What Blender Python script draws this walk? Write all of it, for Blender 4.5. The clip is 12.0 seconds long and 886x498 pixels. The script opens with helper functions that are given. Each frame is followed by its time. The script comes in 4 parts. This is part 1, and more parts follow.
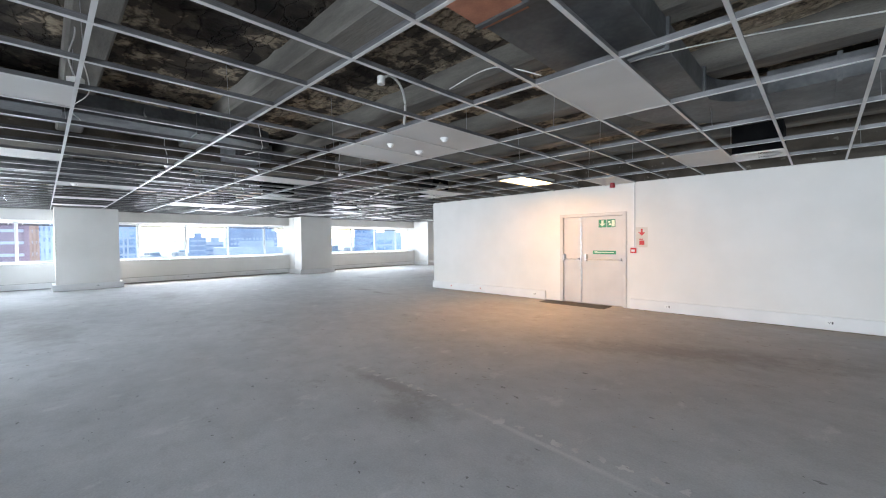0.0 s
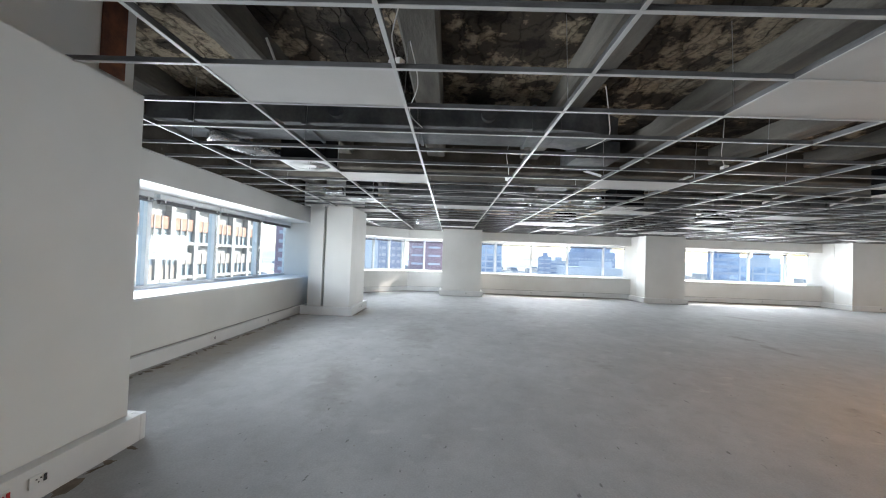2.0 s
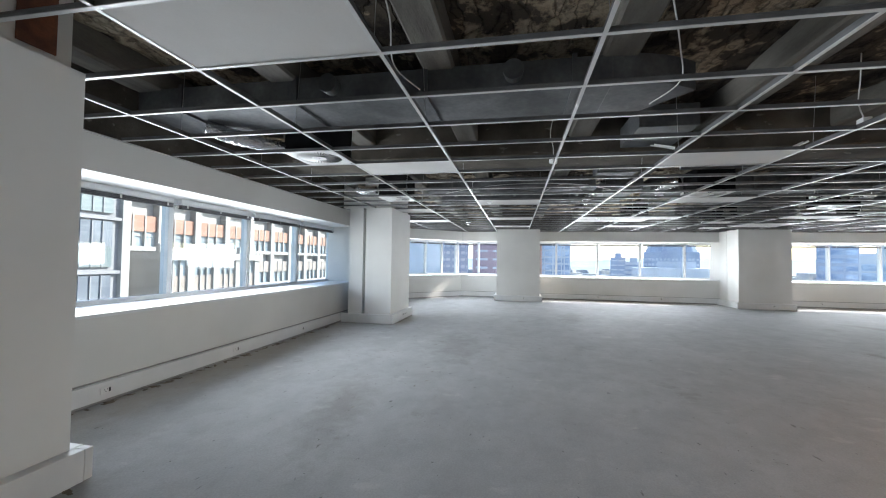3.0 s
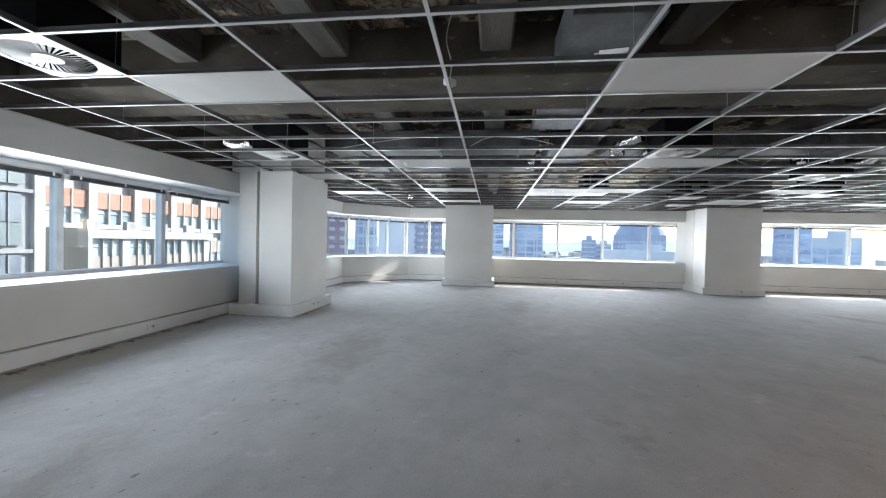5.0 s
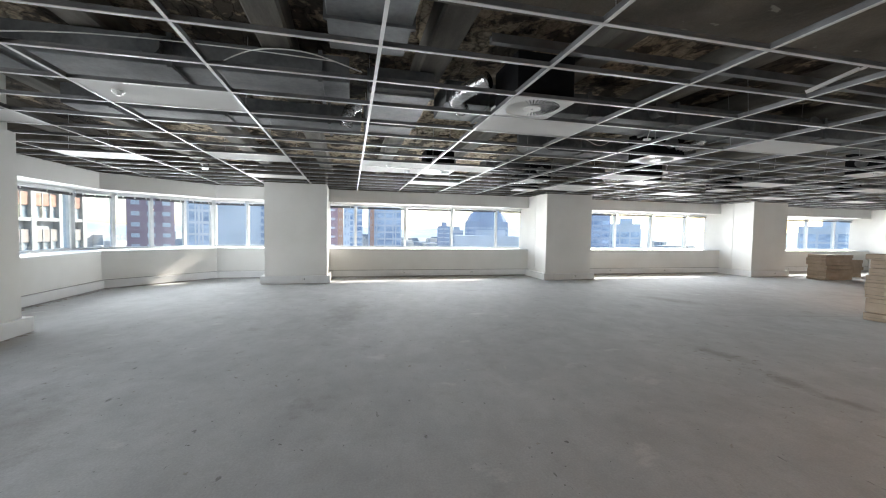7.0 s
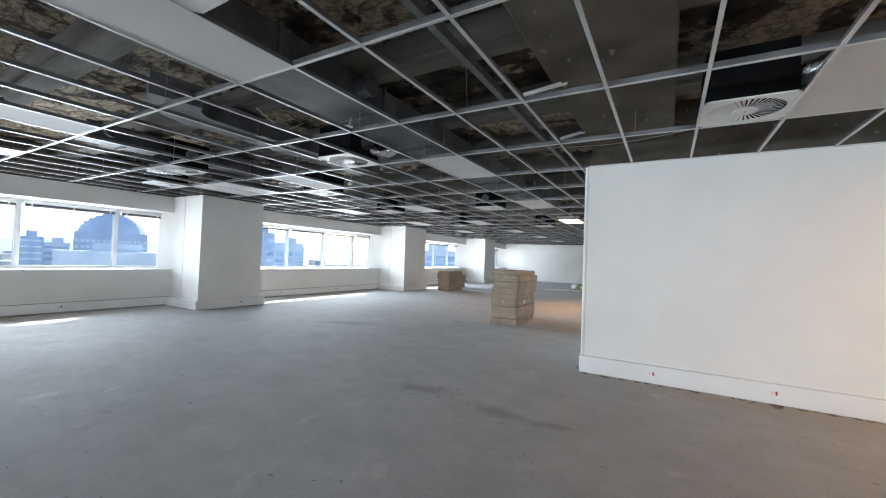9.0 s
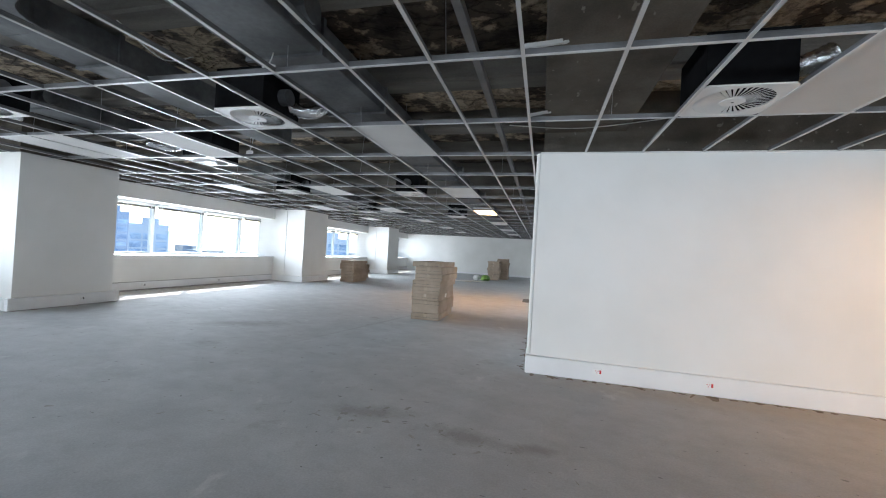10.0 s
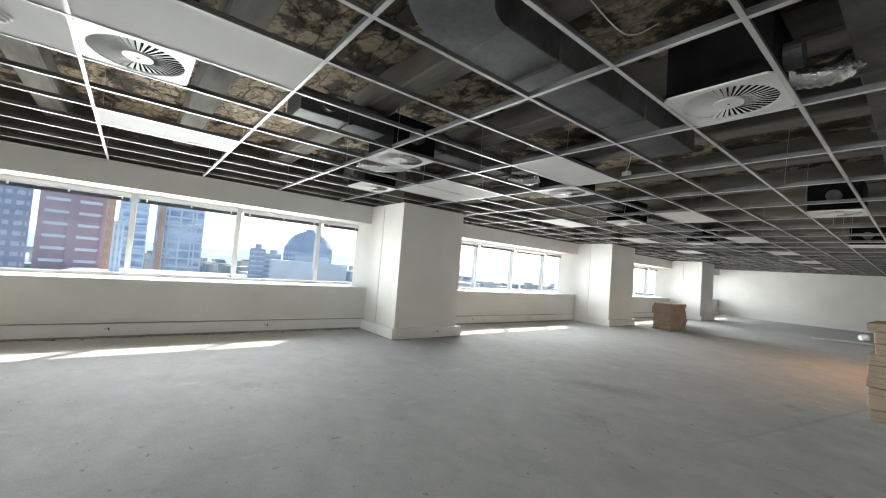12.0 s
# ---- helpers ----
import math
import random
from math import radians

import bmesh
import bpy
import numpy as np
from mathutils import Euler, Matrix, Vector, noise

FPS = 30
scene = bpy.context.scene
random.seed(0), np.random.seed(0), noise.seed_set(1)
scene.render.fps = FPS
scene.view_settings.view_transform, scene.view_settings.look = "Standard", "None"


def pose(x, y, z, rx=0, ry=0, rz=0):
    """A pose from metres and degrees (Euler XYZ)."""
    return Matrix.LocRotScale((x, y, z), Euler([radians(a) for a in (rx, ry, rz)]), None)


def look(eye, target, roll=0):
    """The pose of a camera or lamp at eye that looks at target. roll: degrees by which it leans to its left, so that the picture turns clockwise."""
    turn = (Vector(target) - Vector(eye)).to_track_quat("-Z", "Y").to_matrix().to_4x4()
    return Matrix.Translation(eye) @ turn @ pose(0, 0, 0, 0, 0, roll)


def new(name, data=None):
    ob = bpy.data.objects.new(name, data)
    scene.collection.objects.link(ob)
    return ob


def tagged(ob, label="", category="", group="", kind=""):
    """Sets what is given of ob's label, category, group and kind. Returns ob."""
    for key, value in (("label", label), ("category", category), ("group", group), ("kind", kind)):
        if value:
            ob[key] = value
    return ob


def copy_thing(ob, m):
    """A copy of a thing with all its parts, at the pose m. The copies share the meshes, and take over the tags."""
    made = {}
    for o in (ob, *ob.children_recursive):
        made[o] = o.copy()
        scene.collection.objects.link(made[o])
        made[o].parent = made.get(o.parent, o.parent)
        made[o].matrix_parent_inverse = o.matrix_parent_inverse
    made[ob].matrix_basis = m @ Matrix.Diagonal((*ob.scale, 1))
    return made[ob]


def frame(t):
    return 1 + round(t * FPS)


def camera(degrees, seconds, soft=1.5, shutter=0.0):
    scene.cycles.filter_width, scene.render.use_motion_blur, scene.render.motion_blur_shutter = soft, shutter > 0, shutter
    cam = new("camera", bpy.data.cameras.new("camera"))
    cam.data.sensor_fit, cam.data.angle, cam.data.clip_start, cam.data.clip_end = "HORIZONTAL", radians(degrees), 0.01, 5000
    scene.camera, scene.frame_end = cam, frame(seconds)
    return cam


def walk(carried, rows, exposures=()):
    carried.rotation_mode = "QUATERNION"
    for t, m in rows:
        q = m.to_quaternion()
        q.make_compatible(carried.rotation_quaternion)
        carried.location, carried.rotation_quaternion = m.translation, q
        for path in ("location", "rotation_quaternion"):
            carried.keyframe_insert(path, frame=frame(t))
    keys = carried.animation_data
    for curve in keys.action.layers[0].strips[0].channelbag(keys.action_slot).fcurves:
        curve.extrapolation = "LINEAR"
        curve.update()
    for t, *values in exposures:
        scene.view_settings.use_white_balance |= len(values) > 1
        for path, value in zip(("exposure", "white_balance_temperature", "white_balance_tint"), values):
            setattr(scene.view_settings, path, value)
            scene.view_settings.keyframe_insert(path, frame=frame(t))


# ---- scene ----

cam = camera(97.4, 12.0, soft=1.1)
PATH = [
    (0, (0.044, 1.002, 1.445), (-1.35, 2.435, 1.403), -0.6),
    (0.5, (-0.387, 1.153, 1.442), (-2.121, 2.149, 1.413), -0.8),
    (1, (-0.801, 1.285, 1.428), (-2.733, 1.801, 1.401), -0.9),
    (1.5, (-1.154, 1.431, 1.451), (-3.149, 1.574, 1.434), 0.6),
    (2, (-1.557, 1.582, 1.463), (-3.556, 1.542, 1.508), 2.1),
    (2.5, (-1.995, 1.799, 1.438), (-3.979, 1.554, 1.509), 2.1),
    (3, (-2.437, 1.968, 1.437), (-4.402, 1.597, 1.495), 0.9),
    (3.5, (-2.929, 2.137, 1.445), (-4.904, 1.82, 1.445), -0.0),
    (5.3, (-4.506, 2.868, 1.397), (-6.491, 2.623, 1.36), 1.4),
    (5.5, (-4.683, 2.929, 1.403), (-6.666, 2.673, 1.358), 1.4),
    (6, (-5.211, 3.034, 1.401), (-7.206, 2.913, 1.331), 0.9),
    (6.5, (-5.677, 3.226, 1.389), (-7.67, 3.361, 1.289), 0.7),
    (7, (-6.121, 3.422, 1.424), (-8.065, 3.883, 1.333), 0.9),
    (7.5, (-6.578, 3.573, 1.437), (-8.406, 4.384, 1.375), 1.0),
    (7.7, (-6.73, 3.666, 1.421), (-8.497, 4.603, 1.376), 1.1),
    (9.3, (-7.938, 4.45, 1.355), (-8.709, 6.295, 1.407), 2.3),
    (9.5, (-8.098, 4.555, 1.368), (-8.729, 6.453, 1.412), 2.5),
    (10, (-8.516, 4.755, 1.345), (-9.014, 6.692, 1.366), 3.3),
    (10.5, (-8.982, 4.94, 1.368), (-9.612, 6.838, 1.379), 3.1),
    (11, (-9.528, 5.075, 1.407), (-10.543, 6.798, 1.445), 3.8),
    (11.5, (-10.054, 5.142, 1.409), (-11.311, 6.696, 1.479), 4.7),
    (12, (-10.579, 5.179, 1.394), (-12.14, 6.425, 1.495), 4.5),
]
walk(cam, [(t, look(eye, target, roll)) for t, eye, target, roll in PATH],
     [(0, 2.0, 6320, 10), (0.5, 1.84, 6060, 6.5), (1, 1.83, 6000, 8), (1.5, 1.80, 6650, 9.5), (2, 1.80, 6680, 9.5), (3, 1.62, 6600, 9.5), (3.5, 1.52, 6550, 9.5), (5.5, 1.50, 6650, 10), (7, 1.62, 6950, 10), (7.5, 1.63, 7000, 10), (9.5, 1.64, 6200, 8), (10.5, 1.74, 6230, 9), (11, 1.68, 6800, 9), (11.5, 1.60, 7250, 8.5), (12, 1.50, 7200, 8)])

# ---- world, sun and daylight ----
SUN_WAY = Vector((1.0, -1.14, -1.0)).normalized()
world = bpy.data.worlds.new("sky")
scene.world = world
world.use_nodes = True
wn, wl = world.node_tree.nodes, world.node_tree.links
sky = wn.new("ShaderNodeTexSky")
sky.sky_type = "NISHITA"
sky.sun_disc = False
sky.sun_elevation = math.asin(-SUN_WAY.z)
sky.sun_rotation = math.atan2(-SUN_WAY.x, -SUN_WAY.y)
sky.dust_density = 1.0
wl.new(sky.outputs[0], wn["Background"].inputs[0])
wn["Background"].inputs[1].default_value = 0.15

sun = new("sun", bpy.data.lights.new("sun", "SUN"))
sun.data.energy, sun.data.angle, sun.data.color = 5.0, radians(0.5), (1.0, 0.95, 0.87)
sun.matrix_world = look((0, 0, 60), Vector((0, 0, 60)) + SUN_WAY)


def daylight(name, at, towards, width, height, watts):
    """Sky light coming in through a row of windows."""
    lamp = new(name, bpy.data.lights.new(name, "AREA"))
    lamp.data.shape, lamp.data.size, lamp.data.size_y = "RECTANGLE", width, height
    lamp.data.energy, lamp.data.color, lamp.data.spread = watts, (0.85, 0.925, 1.0), radians(125)
    lamp.matrix_world = look(at, towards)
    return lamp


for x0, x1 in ((-15.8, -13.2), (-9.9, -5.4), (-2.0, 5.4)):
    daylight("daylight_south", ((x0 + x1) / 2, -2.70, 1.48), ((x0 + x1) / 2, 5.0, 1.3), x1 - x0, 1.1, (10.8 if x0 > -3 else 11.3) * (x1 - x0))
daylight("daylight_bay", (-17.735, -1.605, 1.48), (-12.75, 3.38, 1.3), 2.4, 1.1, 27)
for y0, y1 in ((0.0, 0.9), (3.7, 8.3), (11.6, 16.2), (19.5, 24.2), (27.4, 31.2)):
    daylight("daylight_west", (-18.83, (y0 + y1) / 2, 1.48), (-10.0, (y0 + y1) / 2, 1.3), y1 - y0, 1.1, (13.0 if y0 > 25 else 21.0 if y0 > 10 else 15.2) * (y1 - y0))


# ---- materials ----
def material(name, rough=0.6, metal=0.0):
    m = bpy.data.materials.new(name)
    m.use_nodes = True
    b = m.node_tree.nodes["Principled BSDF"]
    b.inputs["Roughness"].default_value = rough
    b.inputs["Metallic"].default_value = metal
    return m, m.node_tree.nodes, m.node_tree.links, b


def surface(name, low, high, scale=3.0, rough=0.6, metal=0.0, bump=0.0, bump_scale=60.0, detail=6.0, spread=(0.35, 0.65),
            fine=0.08, fine_scale=90.0, rough_var=0.1, stretch=(1, 1, 1), fleck=None, gloss=0.5):
    """Colour that wanders between two tones at a large and a fine scale, with relief and uneven gloss."""
    m, n, l, b = material(name, rough, metal)
    tc, mp = n.new("ShaderNodeTexCoord"), n.new("ShaderNodeMapping")
    mp.inputs["Scale"].default_value = stretch
    geo = n.new("ShaderNodeNewGeometry")
    l.new(geo.outputs["Position"], mp.inputs[0])
    big, small = n.new("ShaderNodeTexNoise"), n.new("ShaderNodeTexNoise")
    big.inputs["Scale"].default_value, big.inputs["Detail"].default_value = scale, detail
    small.inputs["Scale"].default_value, small.inputs["Detail"].default_value = fine_scale, 3.0
    ramp, mix = n.new("ShaderNodeValToRGB"), n.new("ShaderNodeMixRGB")
    ramp.color_ramp.elements[0].position, ramp.color_ramp.elements[1].position = spread
    ramp.color_ramp.elements[0].color, ramp.color_ramp.elements[1].color = (*low, 1), (*high, 1)
    l.new(mp.outputs[0], big.inputs[0]), l.new(mp.outputs[0], small.inputs[0])
    l.new(big.outputs[0], ramp.inputs[0])
    mix.blend_type = "OVERLAY"
    mix.inputs[0].default_value = fine
    l.new(ramp.outputs[0], mix.inputs[1]), l.new(small.outputs[0], mix.inputs[2])
    b.inputs["Specular IOR Level"].default_value = gloss
    tone = mix
    if fleck:
        ft, fr, fm, fmap = n.new("ShaderNodeTexNoise"), n.new("ShaderNodeValToRGB"), n.new("ShaderNodeMixRGB"), n.new("ShaderNodeMapping")
        fmap.inputs["Scale"].default_value, fmap.inputs["Rotation"].default_value = (1, 0.4, 1), (0, 0, 0.6)
        ft.inputs["Scale"].default_value, ft.inputs["Detail"].default_value = 13, 6.0
        fr.color_ramp.elements[0].position, fr.color_ramp.elements[1].position = 0.66, 0.70
        fm.inputs[2].default_value = (*fleck, 1)
        l.new(geo.outputs["Position"], fmap.inputs[0]), l.new(fmap.outputs[0], ft.inputs[0]), l.new(ft.outputs[0], fr.inputs[0])
        l.new(fr.outputs[0], fm.inputs[0]), l.new(mix.outputs[0], fm.inputs[1])
        tone = fm
    l.new(tone.outputs[0], b.inputs["Base Color"])
    rr = n.new("ShaderNodeMapRange")
    rr.inputs[3].default_value, rr.inputs[4].default_value = max(0.02, rough - rough_var), min(1, rough + rough_var)
    l.new(big.outputs[0], rr.inputs[0]), l.new(rr.outputs[0], b.inputs["Roughness"])
    if bump:
        bn, bt = n.new("ShaderNodeBump"), n.new("ShaderNodeTexNoise")
        bt.inputs["Scale"].default_value, bt.inputs["Detail"].default_value = bump_scale, 5.0
        bn.inputs["Strength"].default_value, bn.inputs["Distance"].default_value = 1.0, bump
        l.new(mp.outputs[0], bt.inputs[0]), l.new(bt.outputs[0], bn.inputs["Height"])
        l.new(bn.outputs[0], b.inputs["Normal"])
    return m


def plain(name, colour, rough=0.5, metal=0.0):
    m, n, l, b = material(name, rough, metal)
    b.inputs["Base Color"].default_value = (*colour, 1)
    return m


def glowing(name, colour, strength):
    m, n, l, b = material(name, 0.4)
    b.inputs["Base Color"].default_value = (0.8, 0.8, 0.8, 1)
    b.inputs["Emission Color"].default_value = (*colour, 1)
    b.inputs["Emission Strength"].default_value = strength
    return m


def screed():
    """Bare cement floor after the carpet came up: trowel marks, worn pale areas, dark glue stains and specks."""
    m, n, l, b = material("screed", 0.75)
    geo = n.new("ShaderNodeNewGeometry")

    def tex(scale, detail=6.0, rough=0.55, stretch=None):
        t = n.new("ShaderNodeTexNoise")
        t.inputs["Scale"].default_value, t.inputs["Detail"].default_value, t.inputs["Roughness"].default_value = scale, detail, rough
        if stretch:
            mp = n.new("ShaderNodeMapping")
            mp.inputs["Scale"].default_value = stretch
            mp.inputs["Rotation"].default_value = (0, 0, 0.5)
            l.new(geo.outputs["Position"], mp.inputs[0]), l.new(mp.outputs[0], t.inputs[0])
        else:
            l.new(geo.outputs["Position"], t.inputs[0])
        return t

    def ramp(src, a, c, lo, hi):
        r = n.new("ShaderNodeValToRGB")
        r.color_ramp.elements[0].position, r.color_ramp.elements[1].position = a, c
        r.color_ramp.elements[0].color, r.color_ramp.elements[1].color = (*lo, 1), (*hi, 1)
        l.new(src.outputs[0], r.inputs[0])
        return r

    def over(a, c, fac, mode="MIX"):
        x = n.new("ShaderNodeMixRGB")
        x.blend_type = mode
        l.new(a.outputs[0], x.inputs[1]), l.new(c.outputs[0], x.inputs[2])
        if isinstance(fac, float):
            x.inputs[0].default_value = fac
        else:
            l.new(fac.outputs[0], x.inputs[0])
        return x

    base = ramp(tex(0.45, 9, 0.6), 0.36, 0.66, (0.375, 0.379, 0.385), (0.46, 0.468, 0.476))
    trowel = ramp(tex(2.3, 9, 0.68, (1, 1.25, 1)), 0.36, 0.66, (0.335, 0.338, 0.342), (0.485, 0.493, 0.50))
    c = over(base, trowel, 0.45)
    cloud = ramp(tex(6.0, 8, 0.7), 0.52, 0.70, (0, 0, 0), (0.4, 0.4, 0.4))
    dusk = n.new("ShaderNodeRGB")
    dusk.outputs[0].default_value = (0.315, 0.312, 0.308, 1)
    c = over(c, dusk, cloud)
    stain = ramp(tex(1.15, 10, 0.7), 0.615, 0.68, (0, 0, 0), (0.5, 0.5, 0.5))
    brown = n.new("ShaderNodeRGB")
    brown.outputs[0].default_value = (0.27, 0.26, 0.245, 1)
    c = over(c, brown, stain)
    speck = ramp(tex(9.0, 3, 0.5, (0.7, 1.6, 1)), 0.70, 0.745, (0, 0, 0), (0.6, 0.6, 0.6))
    dark = n.new("ShaderNodeRGB")
    dark.outputs[0].default_value = (0.10, 0.095, 0.09, 1)
    c = over(c, dark, speck)
    scrape = ramp(tex(4.6, 9, 0.72, (0.6, 2.2, 1)), 0.66, 0.70, (0, 0, 0), (0.5, 0.5, 0.5))
    c = over(c, brown, scrape)
    dots = ramp(tex(19, 2, 0.5), 0.735, 0.75, (0, 0, 0), (0.7, 0.7, 0.7))
    c = over(c, dark, dots)
    pale = ramp(tex(2.1, 6, 0.6, (1.5, 0.9, 1)), 0.63, 0.70, (0, 0, 0), (0.45, 0.45, 0.45))
    light = n.new("ShaderNodeRGB")
    light.outputs[0].default_value = (0.58, 0.58, 0.57, 1)
    c = over(c, light, pale)
    # stains of known place: (x, y), half sizes, turn
    def patch(x, y, rx, ry, turn, strength, colour, ragged=0.9):
        at, size, wob, sub = n.new("ShaderNodeMapping"), n.new("ShaderNodeVectorMath"), tex(4.5, 8, 0.72), n.new("ShaderNodeMath")
        at.vector_type = "TEXTURE"
        at.inputs["Location"].default_value, at.inputs["Rotation"].default_value, at.inputs["Scale"].default_value = (x, y, 0), (0, 0, turn), (rx, ry, 1)
        size.operation = "LENGTH"
        sub.operation = "MULTIPLY_ADD"
        sub.inputs[1].default_value = 2.4 * ragged
        l.new(geo.outputs["Position"], at.inputs[0]), l.new(at.outputs[0], size.inputs[0])
        l.new(wob.outputs[0], sub.inputs[0]), l.new(size.outputs["Value"], sub.inputs[2])
        edge = 1.2 * ragged
        mask, tone = n.new("ShaderNodeMapRange"), n.new("ShaderNodeRGB")
        mask.inputs[1].default_value, mask.inputs[2].default_value = edge + 0.25, edge + 1.0
        mask.inputs[3].default_value, mask.inputs[4].default_value = strength, 0.0
        l.new(sub.outputs[0], mask.inputs[0])
        tone.outputs[0].default_value = (*colour, 1)
        return over(c, tone, mask)
    glue, scar, dust = (0.20, 0.185, 0.165), (0.56, 0.56, 0.55), (0.36, 0.30, 0.225)
    for row in ((-3.0, 3.42, 1.15, 0.16, 0.0, 0.5, glue), (-2.5, 3.15, 0.5, 0.22, -0.3, 0.45, glue), (-1.3, 3.43, 1.1, 0.035, -0.1, 0.6, scar, 0.35), (-9.85, 7.75, 0.45, 0.17, 0.2, 0.5, glue), (-9.0, 7.62, 0.42, 0.15, -0.1, 0.5, glue), (-8.5, 7.6, 0.25, 0.1, 0.1, 0.5, glue),
                (-11.3, 11.7, 0.04, 2.9, -0.21, 0.28, glue, 0.5), (-13.2, 10.2, 0.9, 0.3, 0.5, 0.45, glue), (-9.0, 1.0, 1.4, 0.5, 0.1, 0.4, glue), (-13.0, 3.4, 1.3, 0.4, -0.2, 0.4, glue), (-6.0, 0.3, 1.2, 0.3, 0.2, 0.4, glue), (-1.2, 6.6, 2.2, 0.5, 0.35, 0.45, glue),
                (-17.75, 6.0, 0.55, 3.6, 0.0, 0.6, dust, 0.5), (-17.75, 13.9, 0.55, 3.6, 0.0, 0.6, dust, 0.5), (-17.75, 21.8, 0.55, 3.6, 0.0, 0.6, dust, 0.5), (-7.6, -1.75, 3.4, 0.5, 0.0, 0.5, dust, 0.5), (-6.6, 9.3, 2.4, 0.35, 0.0, 0.45, dust, 0.5), (1.5, 9.3, 4.4, 0.4, 0.0, 0.45, dust, 0.5), (-11.4, -0.62, 1.0, 0.3, 0.0, 0.5, dust, 0.5)):
        c = patch(*row)
    c = over(c, ramp(tex(70, 3), 0.3, 0.7, (0.35, 0.35, 0.35), (0.65, 0.65, 0.65)), 0.25, "OVERLAY")
    l.new(c.outputs[0], b.inputs["Base Color"])
    rr = ramp(tex(1.3, 5), 0.3, 0.7, (0.72, 0.72, 0.72), (0.95, 0.95, 0.95))
    b.inputs["Specular IOR Level"].default_value = 0.25
    l.new(rr.outputs[0], b.inputs["Roughness"])
    bn, bt = n.new("ShaderNodeBump"), tex(14, 8, 0.65)
    bn.inputs["Strength"].default_value, bn.inputs["Distance"].default_value = 0.6, 0.004
    l.new(bt.outputs[0], bn.inputs["Height"]), l.new(bn.outputs[0], b.inputs["Normal"])
    return m


def soffit():
    """Old slab underside: grey concrete with brown and cream remains of torn, cracked lining."""
    m, n, l, b = material("soffit", 0.9)
    b.inputs["Specular IOR Level"].default_value = 0.15
    geo = n.new("ShaderNodeNewGeometry")

    def tex(scale, detail=8.0, rough=0.6):
        t = n.new("ShaderNodeTexNoise")
        t.inputs["Scale"].default_value, t.inputs["Detail"].default_value, t.inputs["Roughness"].default_value = scale, detail, rough
        l.new(geo.outputs["Position"], t.inputs[0])
        return t

    def maths(op, a, c):
        k = n.new("ShaderNodeMath")
        k.operation = op
        for q, v in enumerate((a, c)):
            if isinstance(v, float):
                k.inputs[q].default_value = v
            else:
                l.new(v.outputs[0], k.inputs[q])
        return k
    drift = maths("MULTIPLY", maths("SUBTRACT", tex(0.28, 2), 0.44), 0.6)
    value = maths("ADD", tex(2.1, 9, 0.66), drift)
    r = n.new("ShaderNodeValToRGB")
    e = r.color_ramp.elements
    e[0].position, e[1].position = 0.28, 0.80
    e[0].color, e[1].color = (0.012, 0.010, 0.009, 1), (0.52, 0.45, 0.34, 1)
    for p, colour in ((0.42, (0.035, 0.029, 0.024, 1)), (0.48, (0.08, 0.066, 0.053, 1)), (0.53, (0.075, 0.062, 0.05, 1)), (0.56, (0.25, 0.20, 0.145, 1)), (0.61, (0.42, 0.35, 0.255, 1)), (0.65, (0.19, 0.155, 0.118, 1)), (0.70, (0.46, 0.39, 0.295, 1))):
        x = e.new(p)
        x.color = colour
    l.new(value.outputs[0], r.inputs[0])
    warp, vor = n.new("ShaderNodeMixRGB"), n.new("ShaderNodeTexVoronoi")
    warp.inputs[0].default_value = 0.2
    wt = tex(2.6, 5)
    l.new(geo.outputs["Position"], warp.inputs[1]), l.new(wt.outputs[1], warp.inputs[2])
    vor.feature = "DISTANCE_TO_EDGE"
    vor.inputs["Scale"].default_value = 6.5
    longer = n.new("ShaderNodeMapping")
    longer.inputs["Scale"].default_value = (0.35, 1.3, 1)
    l.new(warp.outputs[0], longer.inputs[0]), l.new(longer.outputs[0], vor.inputs[0])
    crack, mix = n.new("ShaderNodeValToRGB"), n.new("ShaderNodeMixRGB")
    crack.color_ramp.elements[0].position, crack.color_ramp.elements[1].position = 0.0, 0.055
    crack.color_ramp.elements[0].color = (0.12, 0.11, 0.10, 1)
    mix.blend_type = "MULTIPLY"
    mix.inputs[0].default_value = 0.42
    l.new(vor.outputs[0], crack.inputs[0]), l.new(r.outputs[0], mix.inputs[1]), l.new(crack.outputs[0], mix.inputs[2])
    l.new(mix.outputs[0], b.inputs["Base Color"])
    bn = n.new("ShaderNodeBump")
    bn.inputs["Strength"].default_value, bn.inputs["Distance"].default_value = 1.0, 0.025
    hgt = maths("ADD", tex(7, 9, 0.7), crack)
    l.new(hgt.outputs[0], bn.inputs["Height"]), l.new(bn.outputs[0], b.inputs["Normal"])
    return m


def window_glass():
    m, n, l, b = material("window_glass")
    n.remove(b)
    out = n["Material Output"]
    tr, gl, mix = n.new("ShaderNodeBsdfTransparent"), n.new("ShaderNodeBsdfGlossy"), n.new("ShaderNodeMixShader")
    tr.inputs[0].default_value = (0.90, 0.95, 0.98, 1)
    gl.inputs["Roughness"].default_value = 0.02
    mix.inputs[0].default_value = 0.05
    l.new(tr.outputs[0], mix.inputs[1]), l.new(gl.outputs[0], mix.inputs[2])
    l.new(mix.outputs[0], out.inputs[0])
    return m


